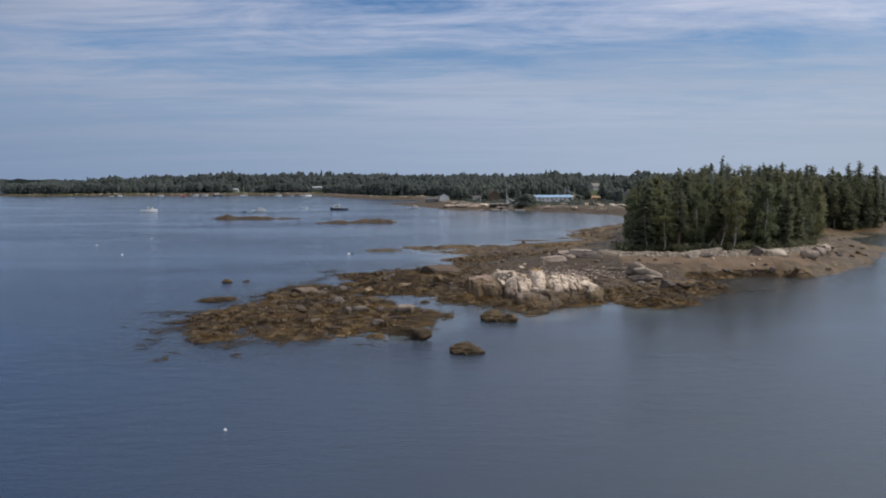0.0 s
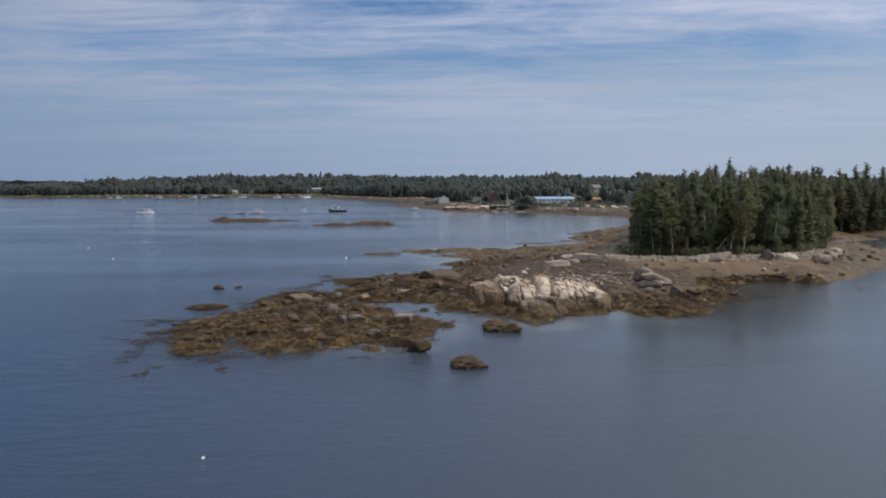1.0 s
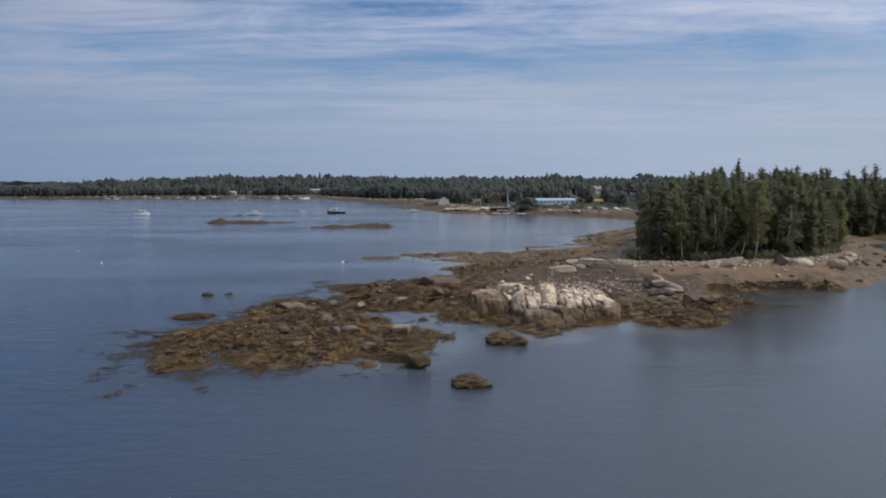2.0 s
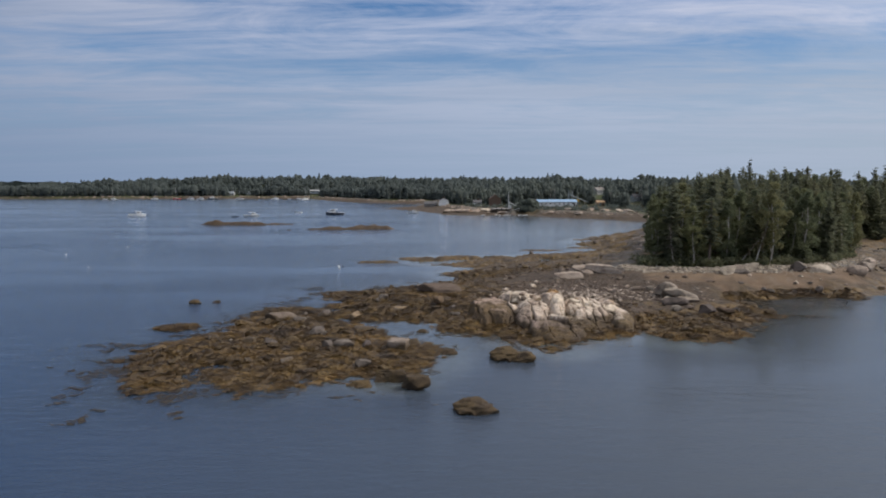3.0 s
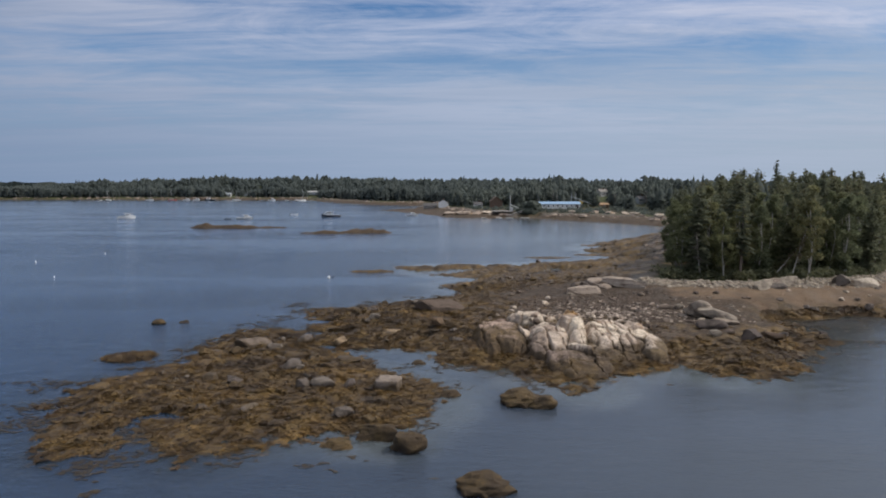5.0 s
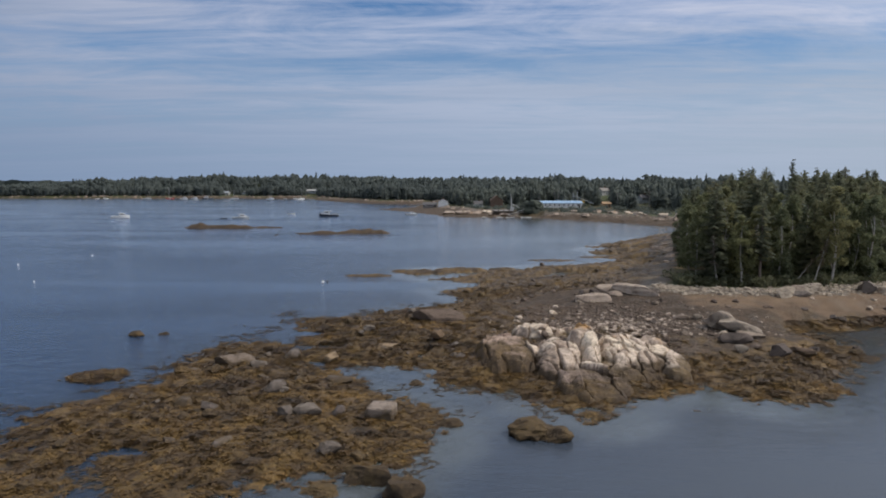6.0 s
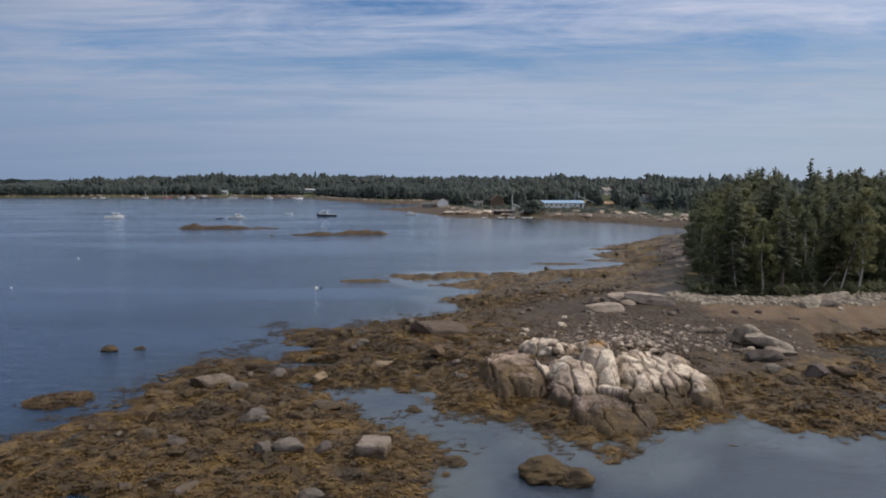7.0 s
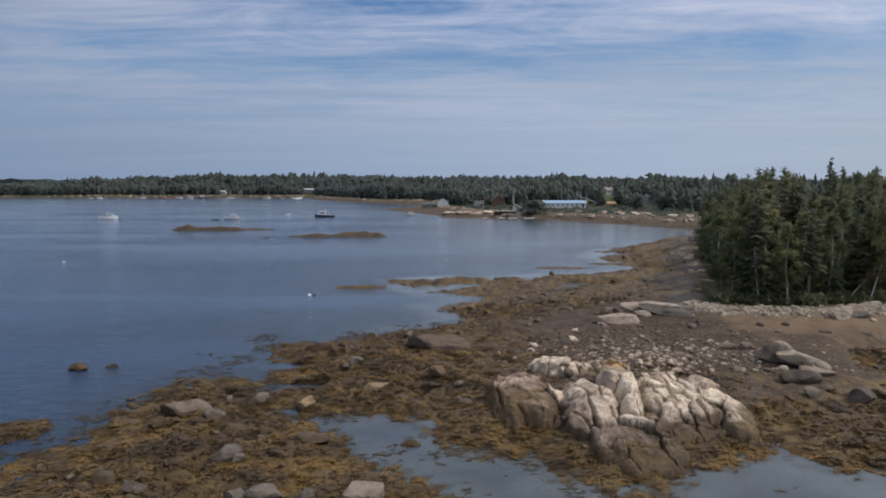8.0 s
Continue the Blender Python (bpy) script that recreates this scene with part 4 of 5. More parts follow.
# ---- trees ----
def tube(V, F, pts, radii, sides=7):
    start = len(V)
    for (p, r) in zip(pts, radii):
        for s in range(sides):
            a = 2 * math.pi * s / sides
            V.append((p[0] + r * math.cos(a), p[1] + r * math.sin(a), p[2]))
    for i in range(len(pts) - 1):
        for s in range(sides):
            a, b = start + i * sides + s, start + i * sides + (s + 1) % sides
            F.append((a, b, b + sides, a + sides))


def spruce_mesh(seed, tall=15.0, wide=2.6, bare=0.12, gaps=0.12):
    rs = random.Random(seed)
    TV, TF, V, F = [], [], [], []
    sway = (rs.uniform(-0.25, 0.25), rs.uniform(-0.25, 0.25))
    pts = [(sway[0] * (k / 8) ** 2, sway[1] * (k / 8) ** 2, tall * k / 8 - (0.4 if k == 0 else 0)) for k in range(9)]
    tube(TV, TF, pts, [0.20 * (1 - k / 8.3) + 0.015 for k in range(9)])
    z = tall * bare
    lop = [rs.uniform(0.75, 1.2) for _ in range(7)]
    while z < tall * 0.985:
        f = (z / tall - bare) / (1 - bare)
        swell = 0.85 + 0.3 * math.sin(z * 1.1 + seed) * math.sin(z * 0.43 + seed * 2)
        reach = wide * (1 - f) ** 0.62 * (0.62 + 0.38 * min(1, f * 5)) * swell + 0.28
        count = rs.randint(5, 7) if f < 0.85 else 4
        turn = rs.uniform(0, 6.28)
        for b in range(count):
            if rs.random() < gaps:
                continue
            a = turn + 6.283 * b / count + rs.uniform(-0.3, 0.3)
            r = reach * rs.uniform(0.45, 1.2) * lop[int((a % 6.283) / 6.284 * 7)]
            droop = rs.uniform(0.10, 0.42) * (1 - f) - 0.25 * f
            rise = rs.uniform(-0.35, 0.35)
            ca, sa = math.cos(a), math.sin(a)
            cx, cy = sway[0] * (z / tall) ** 2, sway[1] * (z / tall) ** 2
            for s in range(5 if f < 0.7 else 3):
                k = (s + 0.7) / (5 if f < 0.7 else 3)
                px, py = cx + ca * r * k, cy + sa * r * k
                pz = z + rise - droop * r * k * k + rs.uniform(-0.12, 0.12)
                spread = r * (0.34 - 0.20 * k) + 0.10
                for side in (-1, 1):
                    wx, wy = -sa * side, ca * side
                    l = spread * rs.uniform(0.7, 1.25)
                    out = r * 0.13 * rs.uniform(0.7, 1.4)
                    n = len(V)
                    V += [(px - ca * out, py - sa * out, pz + 0.05),
                          (px + wx * l * 0.6 - ca * out * 0.2, py + wy * l * 0.6 - sa * out * 0.2, pz - 0.10 - 0.12 * l),
                          (px + wx * l + ca * out * 1.1, py + wy * l + sa * out * 1.1, pz - 0.22 - 0.38 * l),
                          (px + ca * out * 1.4, py + sa * out * 1.4, pz - 0.10 - droop * out)]
                    F.append((n, n + 1, n + 2, n + 3))
        z += rs.uniform(0.28, 0.44) * (1.0 if f < 0.8 else 0.75)
    return TV, TF, V, F


def leafy_mesh(seed, tall=13.0, wide=2.6, count=1500, low=0.3):
    rs = random.Random(seed)
    TV, TF, V, F = [], [], [], []
    pts = [(0.25 * math.sin(k * 0.8 + seed), 0.2 * math.cos(k * 0.9 + seed), tall * 0.92 * k / 7 - (0.4 if k == 0 else 0)) for k in range(8)]
    tube(TV, TF, pts, [0.16 * (1 - k / 7.5) + 0.015 for k in range(8)])
    clumps, limbs = [], []
    for i in range(44):
        f = rs.uniform(low, 1.0)
        a = rs.uniform(0, 6.283)
        r = wide * math.sin(math.pi * min(0.98, (f - low) / (1 - low) * 0.8 + 0.18)) * rs.uniform(0.35, 1.0)
        c = (r * math.cos(a), r * math.sin(a), tall * f)
        clumps.append((c, rs.uniform(0.45, 1.0)))
        j = min(7, int(f * 7 * 0.85))
        if i % 7 == 0:
            LV, LF = [], []
            tube(LV, LF, [pts[j], ((pts[j][0] + c[0]) / 2, (pts[j][1] + c[1]) / 2, (pts[j][2] + c[2]) / 2 + 0.2), c], [0.05, 0.035, 0.012], 4)
            limbs.append((LV, LF))
    for i in range(count):
        (cx, cy, cz), s = clumps[i % len(clumps)]
        d = Vector((rs.gauss(0, 1), rs.gauss(0, 1), rs.gauss(0, 0.8))).normalized() * s * rs.uniform(0.45, 1.0)
        u = Vector((rs.gauss(0, 1), rs.gauss(0, 1), rs.gauss(0, 0.5))).normalized()
        w = u.cross(Vector((rs.gauss(0, 1), rs.gauss(0, 1), rs.gauss(0, 1)))).normalized()
        l = rs.uniform(0.09, 0.22)
        p = Vector((cx, cy, cz)) + d
        n = len(V)
        V += [p - u * l, p + w * l * 0.6, p + u * l, p - w * l * 0.6]
        F.append((n, n + 1, n + 2, n + 3))
    return TV, TF, V, F, limbs


def tree(name, built, bark, foliage, label, category):
    TV, TF, V, F, *limbs = built
    root = empty(name, pose(0, 0, -60), label, category, "trees of the grove")
    stem = child("trunk", mesh_of("trunk", TV, TF, bark, True), root)
    for LV, LF in (limbs[0] if limbs else []):
        child("limb", mesh_of("limb", LV, LF, bark, True), stem)
    child("crown", mesh_of("crown", V, F, foliage), root)
    return root


SPRUCE = [tree("spruce", spruce_mesh(100 + i, 15.0, w, b, g), M_BARK, M_SPRUCE, "dark green spruce with drooping ragged boughs", "tree")
          for i, (w, b, g) in enumerate([(2.0, 0.06, 0.08), (2.3, 0.10, 0.12), (1.7, 0.16, 0.20), (2.0, 0.05, 0.10), (1.6, 0.34, 0.32)])]
BIRCH = [tree("birch", leafy_mesh(200 + i, 13.0, w, 5600, lo), M_WHITEBARK, M_BIRCH, "light green birch with thin pale trunk", "tree")
         for i, (w, lo) in enumerate([(2.3, 0.12), (2.7, 0.24), (2.0, 0.06)])]
SNAG = [tree("dead_spruce", spruce_mesh(300, 11.0, 1.3, 0.35, 0.72), M_WHITEBARK, M_LICHEN, "dead grey spruce with only a few twigs", "tree")]

rnd = random.Random(21)
spots = []


def plant(kinds, k, x, y, s, lean=0.0, turn=None, widen=1.0):
    turn = rnd.uniform(0, 360) if turn is None else turn
    ob = copy_thing(kinds[k % len(kinds)], pose(0, 0, 0))
    ob.matrix_basis = pose(x, y, height(x, y), 0, lean, 0) @ pose(0, 0, 0, 0, 0, turn) @ Matrix.Diagonal((s * widen, s * widen, s, 1))
    spots.append((x, y))
    return ob


# marked trees: the tall lookout spruce, leaning dead stems and white birch stems at the edge
plant(SPRUCE, 2, 64.1, 146.2, 1.22, 0, 40, 0.8)
plant(SNAG, 0, 37.2, 114.6, 0.62, -8, 10)
plant(SNAG, 0, 50.4, 114.8, 0.70, 14, 80, 0.7)
plant(SNAG, 0, 48.0, 115.4, 0.55, 38, 20, 0.7)
plant(BIRCH, 1, 53.4, 115.6, 1.0, 0, 0)
plant(BIRCH, 0, 60.5, 118.4, 0.92, 0, 60)
tries = 0
while len(spots) < 330 and tries < 60000:
    tries += 1
    x, y = (rnd.uniform(29, 140), rnd.uniform(112, 240)) if rnd.random() < 0.7 else (rnd.uniform(76, 135), rnd.uniform(130, 205))
    inside = float(inside_distance(np.array([x]), np.array([y]), UPLAND)[0])
    if inside < 1.6 or inside > 20:
        continue
    gap = 1.7 if inside < 9 else 2.9
    if any((x - a) ** 2 + (y - b) ** 2 < gap * gap for a, b in spots):
        continue
    s = (0.72 + 0.25 * min(1, inside / 12)) * rnd.uniform(0.82, 1.14)
    leafy = 0.74 if (inside < 9 and 40 < x < 82) else 0.5 if inside < 9 and x < 82 else 0.25
    s *= 1.0 + 0.22 * float(smooth(74, 92, np.array(x)))
    if rnd.random() < leafy:
        plant(BIRCH, rnd.randint(0, 2), x, y, s * 1.0, rnd.uniform(-4, 4))
    else:
        plant(SPRUCE, rnd.choice((0, 1, 2, 3, 0, 1, 3, 4)), x, y, s, rnd.uniform(-2, 2), None, rnd.uniform(1.1, 1.6))
for root in SPRUCE + BIRCH + SNAG:  # the patterns themselves stand deep in the wood
    k = (SPRUCE + BIRCH + SNAG).index(root)
    x, y = 84 + 4.1 * k, 172 + 3.0 * k
    root.matrix_basis = pose(x, y, height(x, y))


def woods(name, count, where, size, label, seed, mat, per=22, broad=0.62, fat=0.42):
    """Far trees as one mesh: ragged tiers on short stems."""
    rs = np.random.RandomState(seed)
    pts = where(rs, count)
    h, up, sh = land(pts[:, 0], pts[:, 1])
    m = len(pts)
    tall = size[0] + (size[1] - size[0]) * rs.rand(m) ** 1.4
    leafy = rs.rand(m) < broad
    tall = tall * (0.78 + 0.44 * smooth(-0.5, 0.6, fbm(pts[:, 0], pts[:, 1], 0.018, 3, 81)))
    tall = np.where(leafy, tall * 0.85, tall)
    wide = tall * np.where(leafy, fat, 0.22) * rs.uniform(0.8, 1.25, m)
    V, F = [], []
    sides, tiers, n = 6, 4, 0
    for k in range(tiers):
        f0, f1 = k / tiers, min(1.0, (k + 1.5) / tiers)
        r = wide * np.where(leafy, 0.95 * np.sin(np.pi * (0.22 + 0.6 * f0)), 1.0 - 0.80 * f0)
        a = np.arange(sides)[None] * 2 * np.pi / sides + rs.rand(m, 1) * 6
        rr = r[:, None] * rs.uniform(0.5, 1.2, (m, sides))
        zz = (h + tall * (0.05 + 0.95 * f0))[:, None] + rs.uniform(-0.06, 0.06, (m, sides)) * tall[:, None]
        ring = np.stack([pts[:, :1] + rr * np.cos(a), pts[:, 1:] + rr * np.sin(a), zz], -1)
        peak_r = np.where(leafy, 0.40 if k < tiers - 2 else 0.12, 0.06)[:, None] * r[:, None] * rs.uniform(0.5, 1.2, (m, sides))
        pz = (h + tall * (0.05 + 0.95 * f1))[:, None] + 0 * a
        peak = np.stack([pts[:, :1] + peak_r * np.cos(a), pts[:, 1:] + peak_r * np.sin(a), pz], -1)
        V.append(np.concatenate([ring, peak], 1).reshape(-1, 3))
        base = n + np.arange(m)[:, None] * sides * 2
        s0, s1 = np.arange(sides)[None], (np.arange(sides)[None] + 1) % sides
        F.append(np.stack([base + s0, base + s1, base + sides + s1, base + sides + s0], -1).reshape(-1, 4))
        n += m * sides * 2
    for k in range(per):
        f = 0.9 * (k + rs.rand(m)) / per
        reach = wide * np.where(leafy, np.sin(np.pi * (0.2 + 0.7 * f)) * 1.1, 1.05 - 0.95 * f) * rs.uniform(0.7, 1.05, m)
        a = k * 2.4 + rs.rand(m) * 1.5
        c = np.stack([pts[:, 0] + reach * np.cos(a), pts[:, 1] + reach * np.sin(a), h + tall * (0.06 + 0.90 * f)], -1)
        u = np.stack([np.cos(a), np.sin(a), 0 * a - 0.5], -1) + rs.normal(0, 0.4, (m, 3))
        w = np.stack([-np.sin(a), np.cos(a), 0 * a], -1) + rs.normal(0, 0.4, (m, 3))
        s_ = (wide * (0.30 - 0.20 * f))[:, None]
        V.append(np.stack([c - u * s_, c - w * s_, c + u * s_, c + w * s_], 1).reshape(-1, 3))
        F.append(n + np.arange(m * 4).reshape(-1, 4))
        n += m * 4
    me = quad_mesh(name, np.concatenate(V), np.concatenate(F), mat, True)
    return tagged(new(name, me), label, "woods", kind="stuff")


def wood_between(ymin, ymax, near, gap, x_min=-700.0, x_max=700.0, bias=1.0):
    """Places in the upland, more of them towards its edge, clear of the village."""
    def pick(rs, count):
        out = []
        while len(out) < count:
            n = 20000
            y = ymin + (ymax - ymin) * rs.rand(n) ** bias
            x = (rs.rand(n) * 1.6 - 0.8) * y
            d = inside_distance(x, y, UPLAND)
            ok = (d > gap) & (rs.rand(n) < np.exp(-np.maximum(0, d - gap) / near) + 0.10) & (x > x_min) & (x < x_max)
            ok &= ~((x > -12) & (x < 135) & (y > 300) & (y < 440) & (d < 66 - 0.25 * np.abs(x - 55)))
            for hx, hy, half in ((112, 470, 4.5), (124, 420, 4.5), (86, 424, 9), (-272, 832, 5), (-250, 836, 3), (-166, 840, 7), (0, 447, 8), (-8, 449, 7), (33.5, 420, 5), (22, 415, 4)):
                ok &= ~((np.abs(x - hx * y / hy) < half) & (y < hy + 5) & (y > hy - 60))
            ok &= ~((x > 44) & (x < 100) & (y > 335) & (y < 420))
            out += list(zip(x[ok], y[ok]))
        return np.array(out[:count])
    return pick


woods("wood_behind_grove", 800, wood_between(150, 330, 60, 15, 52, 330), (9.5, 13.5), "dense dark spruce wood behind the grove", 2, M_FAR_HAZED, 60, 0.45, 0.32)
woods("village_wood", 2200, wood_between(300, 600, 70, 8, -40, 480), (8, 12.5), "mixed spruce and birch wood behind the harbour", 3, M_FAR_HAZED, 40, 0.75, 0.29)
woods("far_wood", 6800, wood_between(560, 1250, 55, 1.5, -640, 900), (10.5, 14.5), "long wooded shore across the bay", 4, M_FAR_HAZED, 16, 0.9, 0.36)


def shrubs(name, count, pick, size, label, seed, mat, per=34, leaf=0.17):
    """Low bushes as one mesh of small leaves."""
    rs = np.random.RandomState(seed)
    pts = pick(rs, count)
    h, up, sh = land(pts[:, 0], pts[:, 1])
    r = rs.uniform(size[0], size[1], len(pts))
    V = []
    for k in range(per):
        d = rs.normal(0, 1, (len(pts), 3))
        d = d / np.linalg.norm(d, axis=1)[:, None] * rs.uniform(0.5, 1, (len(pts), 1))
        c = np.stack([pts[:, 0], pts[:, 1], h + r * 0.45], -1) + d * r[:, None] * (1, 1, 0.7)
        u, w = rs.normal(0, 1, (2, len(pts), 3)) * r[None, :, None] * leaf
        V.append(np.stack([c - u, c - w, c + u, c + w], 1))
    V = np.concatenate(V).reshape(-1, 3)
    return tagged(new(name, quad_mesh(name, V, np.arange(len(V)).reshape(-1, 4), mat)), label, "shrubs", kind="stuff")


def edge_of_wood(rs, n):
    pts = [Vector(p) for p in UPLAND[:8]]
    out = []
    for _ in range(n):
        i = rs.randint(1, 7)
        p = pts[i].lerp(pts[i + 1], rs.rand())
        out.append((p.x + rs.normal(0, 0.8), p.y + 2.0 + rs.exponential(2.6)))
    return np.array(out)


def village_ground(rs, n):
    x, y = rs.uniform(-10, 150, n * 6), rs.uniform(300, 432, n * 6)
    d = inside_distance(x, y, UPLAND)
    clear = (x > 56) & (x < 88) & (y > 384) & (y < 416)
    ok = (d > 2) & (d < 75) & ~clear
    return np.stack([x[ok], y[ok]], -1)[:n]


shrubs("undergrowth", 420, edge_of_wood, (0.4, 1.4), "green undergrowth along the foot of the trees", 41, M_SPRUCE, 80, 0.10)
shrubs("harbour_bushes", 260, village_ground, (0.8, 2.0), "dark low bushes round the harbour buildings", 43, M_FAR_HAZED)


# ---- boats ----
def hull(bm, length, beam_w, depth, sheer=0.35, stations=12):
    """A boat's hull, bow towards +x, waterline at nought."""
    rings = []
    for i in range(stations + 1):
        f = i / stations
        x = (f - 0.5) * length
        w = beam_w / 2 * (1 - max(0, (f - 0.45) / 0.55) ** 2.2) * (0.86 + 0.14 * min(1, f * 3)) + 0.02
        top = depth * (0.62 + sheer * f * f)
        ring = [bm.verts.new((x + (0.12 * length * 0.5 * max(0, f - 0.8) if k in (0, 4) else 0), s * w * k2, z)) for k, (s, k2, z) in enumerate(
            ((-1, 1, top), (-1, 0.86, 0.0), (0, 1, -0.35 * depth), (1, 0.86, 0.0), (1, 1, top)))]
        rings.append(ring)
    for a, b in zip(rings, rings[1:]):
        for k in range(4):
            bm.faces.new((a[k], b[k], b[k + 1], a[k + 1]))
    bm.faces.new(rings[0])
    for a, b in zip(rings, rings[1:]):
        bm.faces.new((a[0], a[4], b[4], b[0]))
    bmesh.ops.recalc_face_normals(bm, faces=bm.faces)
    return bm


def workboat(x, y, turn, length, hull_mat, label, cabin=True, mast=True, group="boats at their moorings"):
    """A lobster boat: hull, wheelhouse forward, windows, mast, rail."""
    w, d = length * 0.31, length * 0.15
    root = empty("boat", pose(x, y, 0, 0, 0, turn), label, "boat", group)
    part("hull", hull(bmesh.new(), length, w, d), hull_mat, root)
    bm = bmesh.new()
    for s in (-1, 1):
        beam(bm, (-length * 0.48, s * w * 0.43, d * 0.68), (length * 0.30, s * w * 0.42, d * 0.80), 0.05)
    part("rail", bm, M_WHITE, root, "white rub rail")
    if cabin:
        hz = d * 0.66
        cab = part("wheelhouse", box(bmesh.new(), length * 0.10, 0, hz, length * 0.26, w * 0.68, length * 0.17, None, 0.08), M_WHITE, root)
        part("roof", box(bmesh.new(), length * 0.05, 0, hz + length * 0.17, length * 0.40, w * 0.74, 0.10, None, 0.03), M_WHITE, root)
        part("trunk_cabin", box(bmesh.new(), length * 0.29, 0, hz, length * 0.16, w * 0.5, length * 0.075, None, 0.08), M_WHITE, root)
        for s in (-1, 1):
            part("window", box(bmesh.new(), length * 0.10, s * (w * 0.34 + 0.012), hz + length * 0.09, length * 0.18, 0.03, length * 0.055), M_GLASS, cab)
        part("windscreen", box(bmesh.new(), length * 0.23 + 0.012, 0, hz + length * 0.09, 0.03, w * 0.56, length * 0.06), M_GLASS, cab)
    if mast:
        bm = beam(bmesh.new(), (-length * 0.02, 0, d * 0.6), (-length * 0.02, 0, d * 0.6 + length * 0.34), 0.05)
        beam(bm, (-length * 0.02, 0, d * 0.6 + length * 0.30), (-length * 0.16, 0, d * 0.6 + length * 0.26), 0.03)
        part("mast", bm, M_STEEL, root)
    return root


def skiff(x, y, turn, length, mat, label, motor=True):
    root = empty("skiff", pose(x, y, 0, 0, 0, turn), label, "boat", "boats at their moorings")
    part("hull", hull(bmesh.new(), length, length * 0.36, length * 0.17, 0.25, 8), mat, root)
    part("thwart", box(bmesh.new(), 0, 0, length * 0.12, length * 0.07, length * 0.30, 0.04), M_SHINGLE, root)
    if motor:
        part("outboard", box(bmesh.new(), -length * 0.52, 0, length * 0.05, 0.35, 0.3, 0.75, None, 0.06), M_NAVY, root)
    return root


def sailboat(x, y, turn, length, mat, label):
    root = empty("sailboat", pose(x, y, 0, 0, 0, turn), label, "boat", "boats at their moorings")
    part("hull", hull(bmesh.new(), length, length * 0.3, length * 0.14), mat, root)
    part("cabin", box(bmesh.new(), length * 0.05, 0, length * 0.08, length * 0.35, length * 0.16, length * 0.05, None, 0.06), M_WHITE, root)
    part("mast", beam(bmesh.new(), (length * 0.08, 0, length * 0.08), (length * 0.08, 0, length * 1.25), 0.09, 0.06), M_WHITE, root)
    part("boom", beam(bmesh.new(), (length * 0.08, 0, length * 0.24), (-length * 0.36, 0, length * 0.24), 0.10), M_GREYP, root)
    return root


workboat(-59.5, 363, 178, 10.2, M_NAVY, "lobster boat with dark hull and white wheelhouse")
workboat(-162, 349, 12, 8.6, M_WHITE, "white motorboat with low cabin at mooring")
workboat(-99, 341, 14, 7.8, M_GREYP, "grey open workboat with small cabin", True, False)
skiff(-85, 388, 0, 4.2, M_WHITE, "small white skiff at mooring")
skiff(-106.5, 338, 14, 3.4, M_NAVY, "dark dinghy astern of the workboat", False)
workboat(-17, 378, 8, 6.4, M_GREYP, "small grey boat near the point", True, False)
rnd = random.Random(31)
FLEET = "boats at their moorings"
for k, (x, y, kind) in enumerate([(-392, 770, 0), (-345, 775, 0), (-318, 772, 2), (-300, 770, 1), (-288, 770, 1), (-272, 768, 3), (-242, 772, 0), (-197, 760, 1), (-181, 764, 4), (-162, 766, 4),
                                  (-146, 768, 4), (-131, 764, 1), (-119, 768, 4), (-108, 768, 4), (-176, 790, 4), (-95, 752, 4), (-405, 776, 4)]):
    turn = rnd.uniform(-30, 30) + (180 if rnd.random() < 0.5 else 0)
    if kind == 0:
        sailboat(x, y, turn, 9.0, M_WHITE, "white sailboat with bare mast")
    elif kind == 2:
        sailboat(x, y, turn, 11.0, M_RED, "red-hulled sailboat with bare mast")
    elif kind == 3:
        workboat(x, y, turn, 12.0, M_NAVY, "dark-hulled workboat far across the bay")
    elif kind == 1:
        workboat(x, y, turn, 9.0, M_WHITE, "white lobster boat far across the bay")
    else:
        skiff(x, y, turn, 5.0, M_WHITE, "white open boat far across the bay")
sailboat(-158, 742, 60, 12.0, M_WHITE, "white yacht moored off the landing")


# ---- buoys ----
def buoy(x, y, size, mat, label):
    root = empty("buoy", pose(x, y, 0), label, "buoy", "mooring and trap buoys")
    bm = bmesh.new()
    bmesh.ops.create_uvsphere(bm, u_segments=12, v_segments=8, radius=size, matrix=Matrix.Diagonal((1, 1, 1.15, 1)))
    part("float", bm, mat, root, "", True)
    part("spindle", beam(bmesh.new(), (0, 0, size * 0.8), (size * 0.25, 0, size * 2.2), size * 0.14), M_TIMBER, root)


for x, y, size, mat, label in [(-13.8, 38.5, 0.10, M_WHITE, "white trap buoy floating alone"), (-20.5, 136.5, 0.26, M_WHITE, "white and dark mooring buoy"),
                               (-19.8, 136.8, 0.2, M_NAVY, "dark buoy beside a white one"), (-88, 160, 0.15, M_WHITE, "white trap buoy far out"),
                               (-82.5, 178, 0.15, M_WHITE, "white trap buoy far out"), (-70, 137, 0.13, M_WHITE, "white trap buoy far out")]:
    buoy(x, y, size, mat, label)


# ---- harbour buildings ----
M_PALEP = plain("weathered_white_paint", (0.42, 0.42, 0.41), 0.6, 0, 0.1, 1.0)


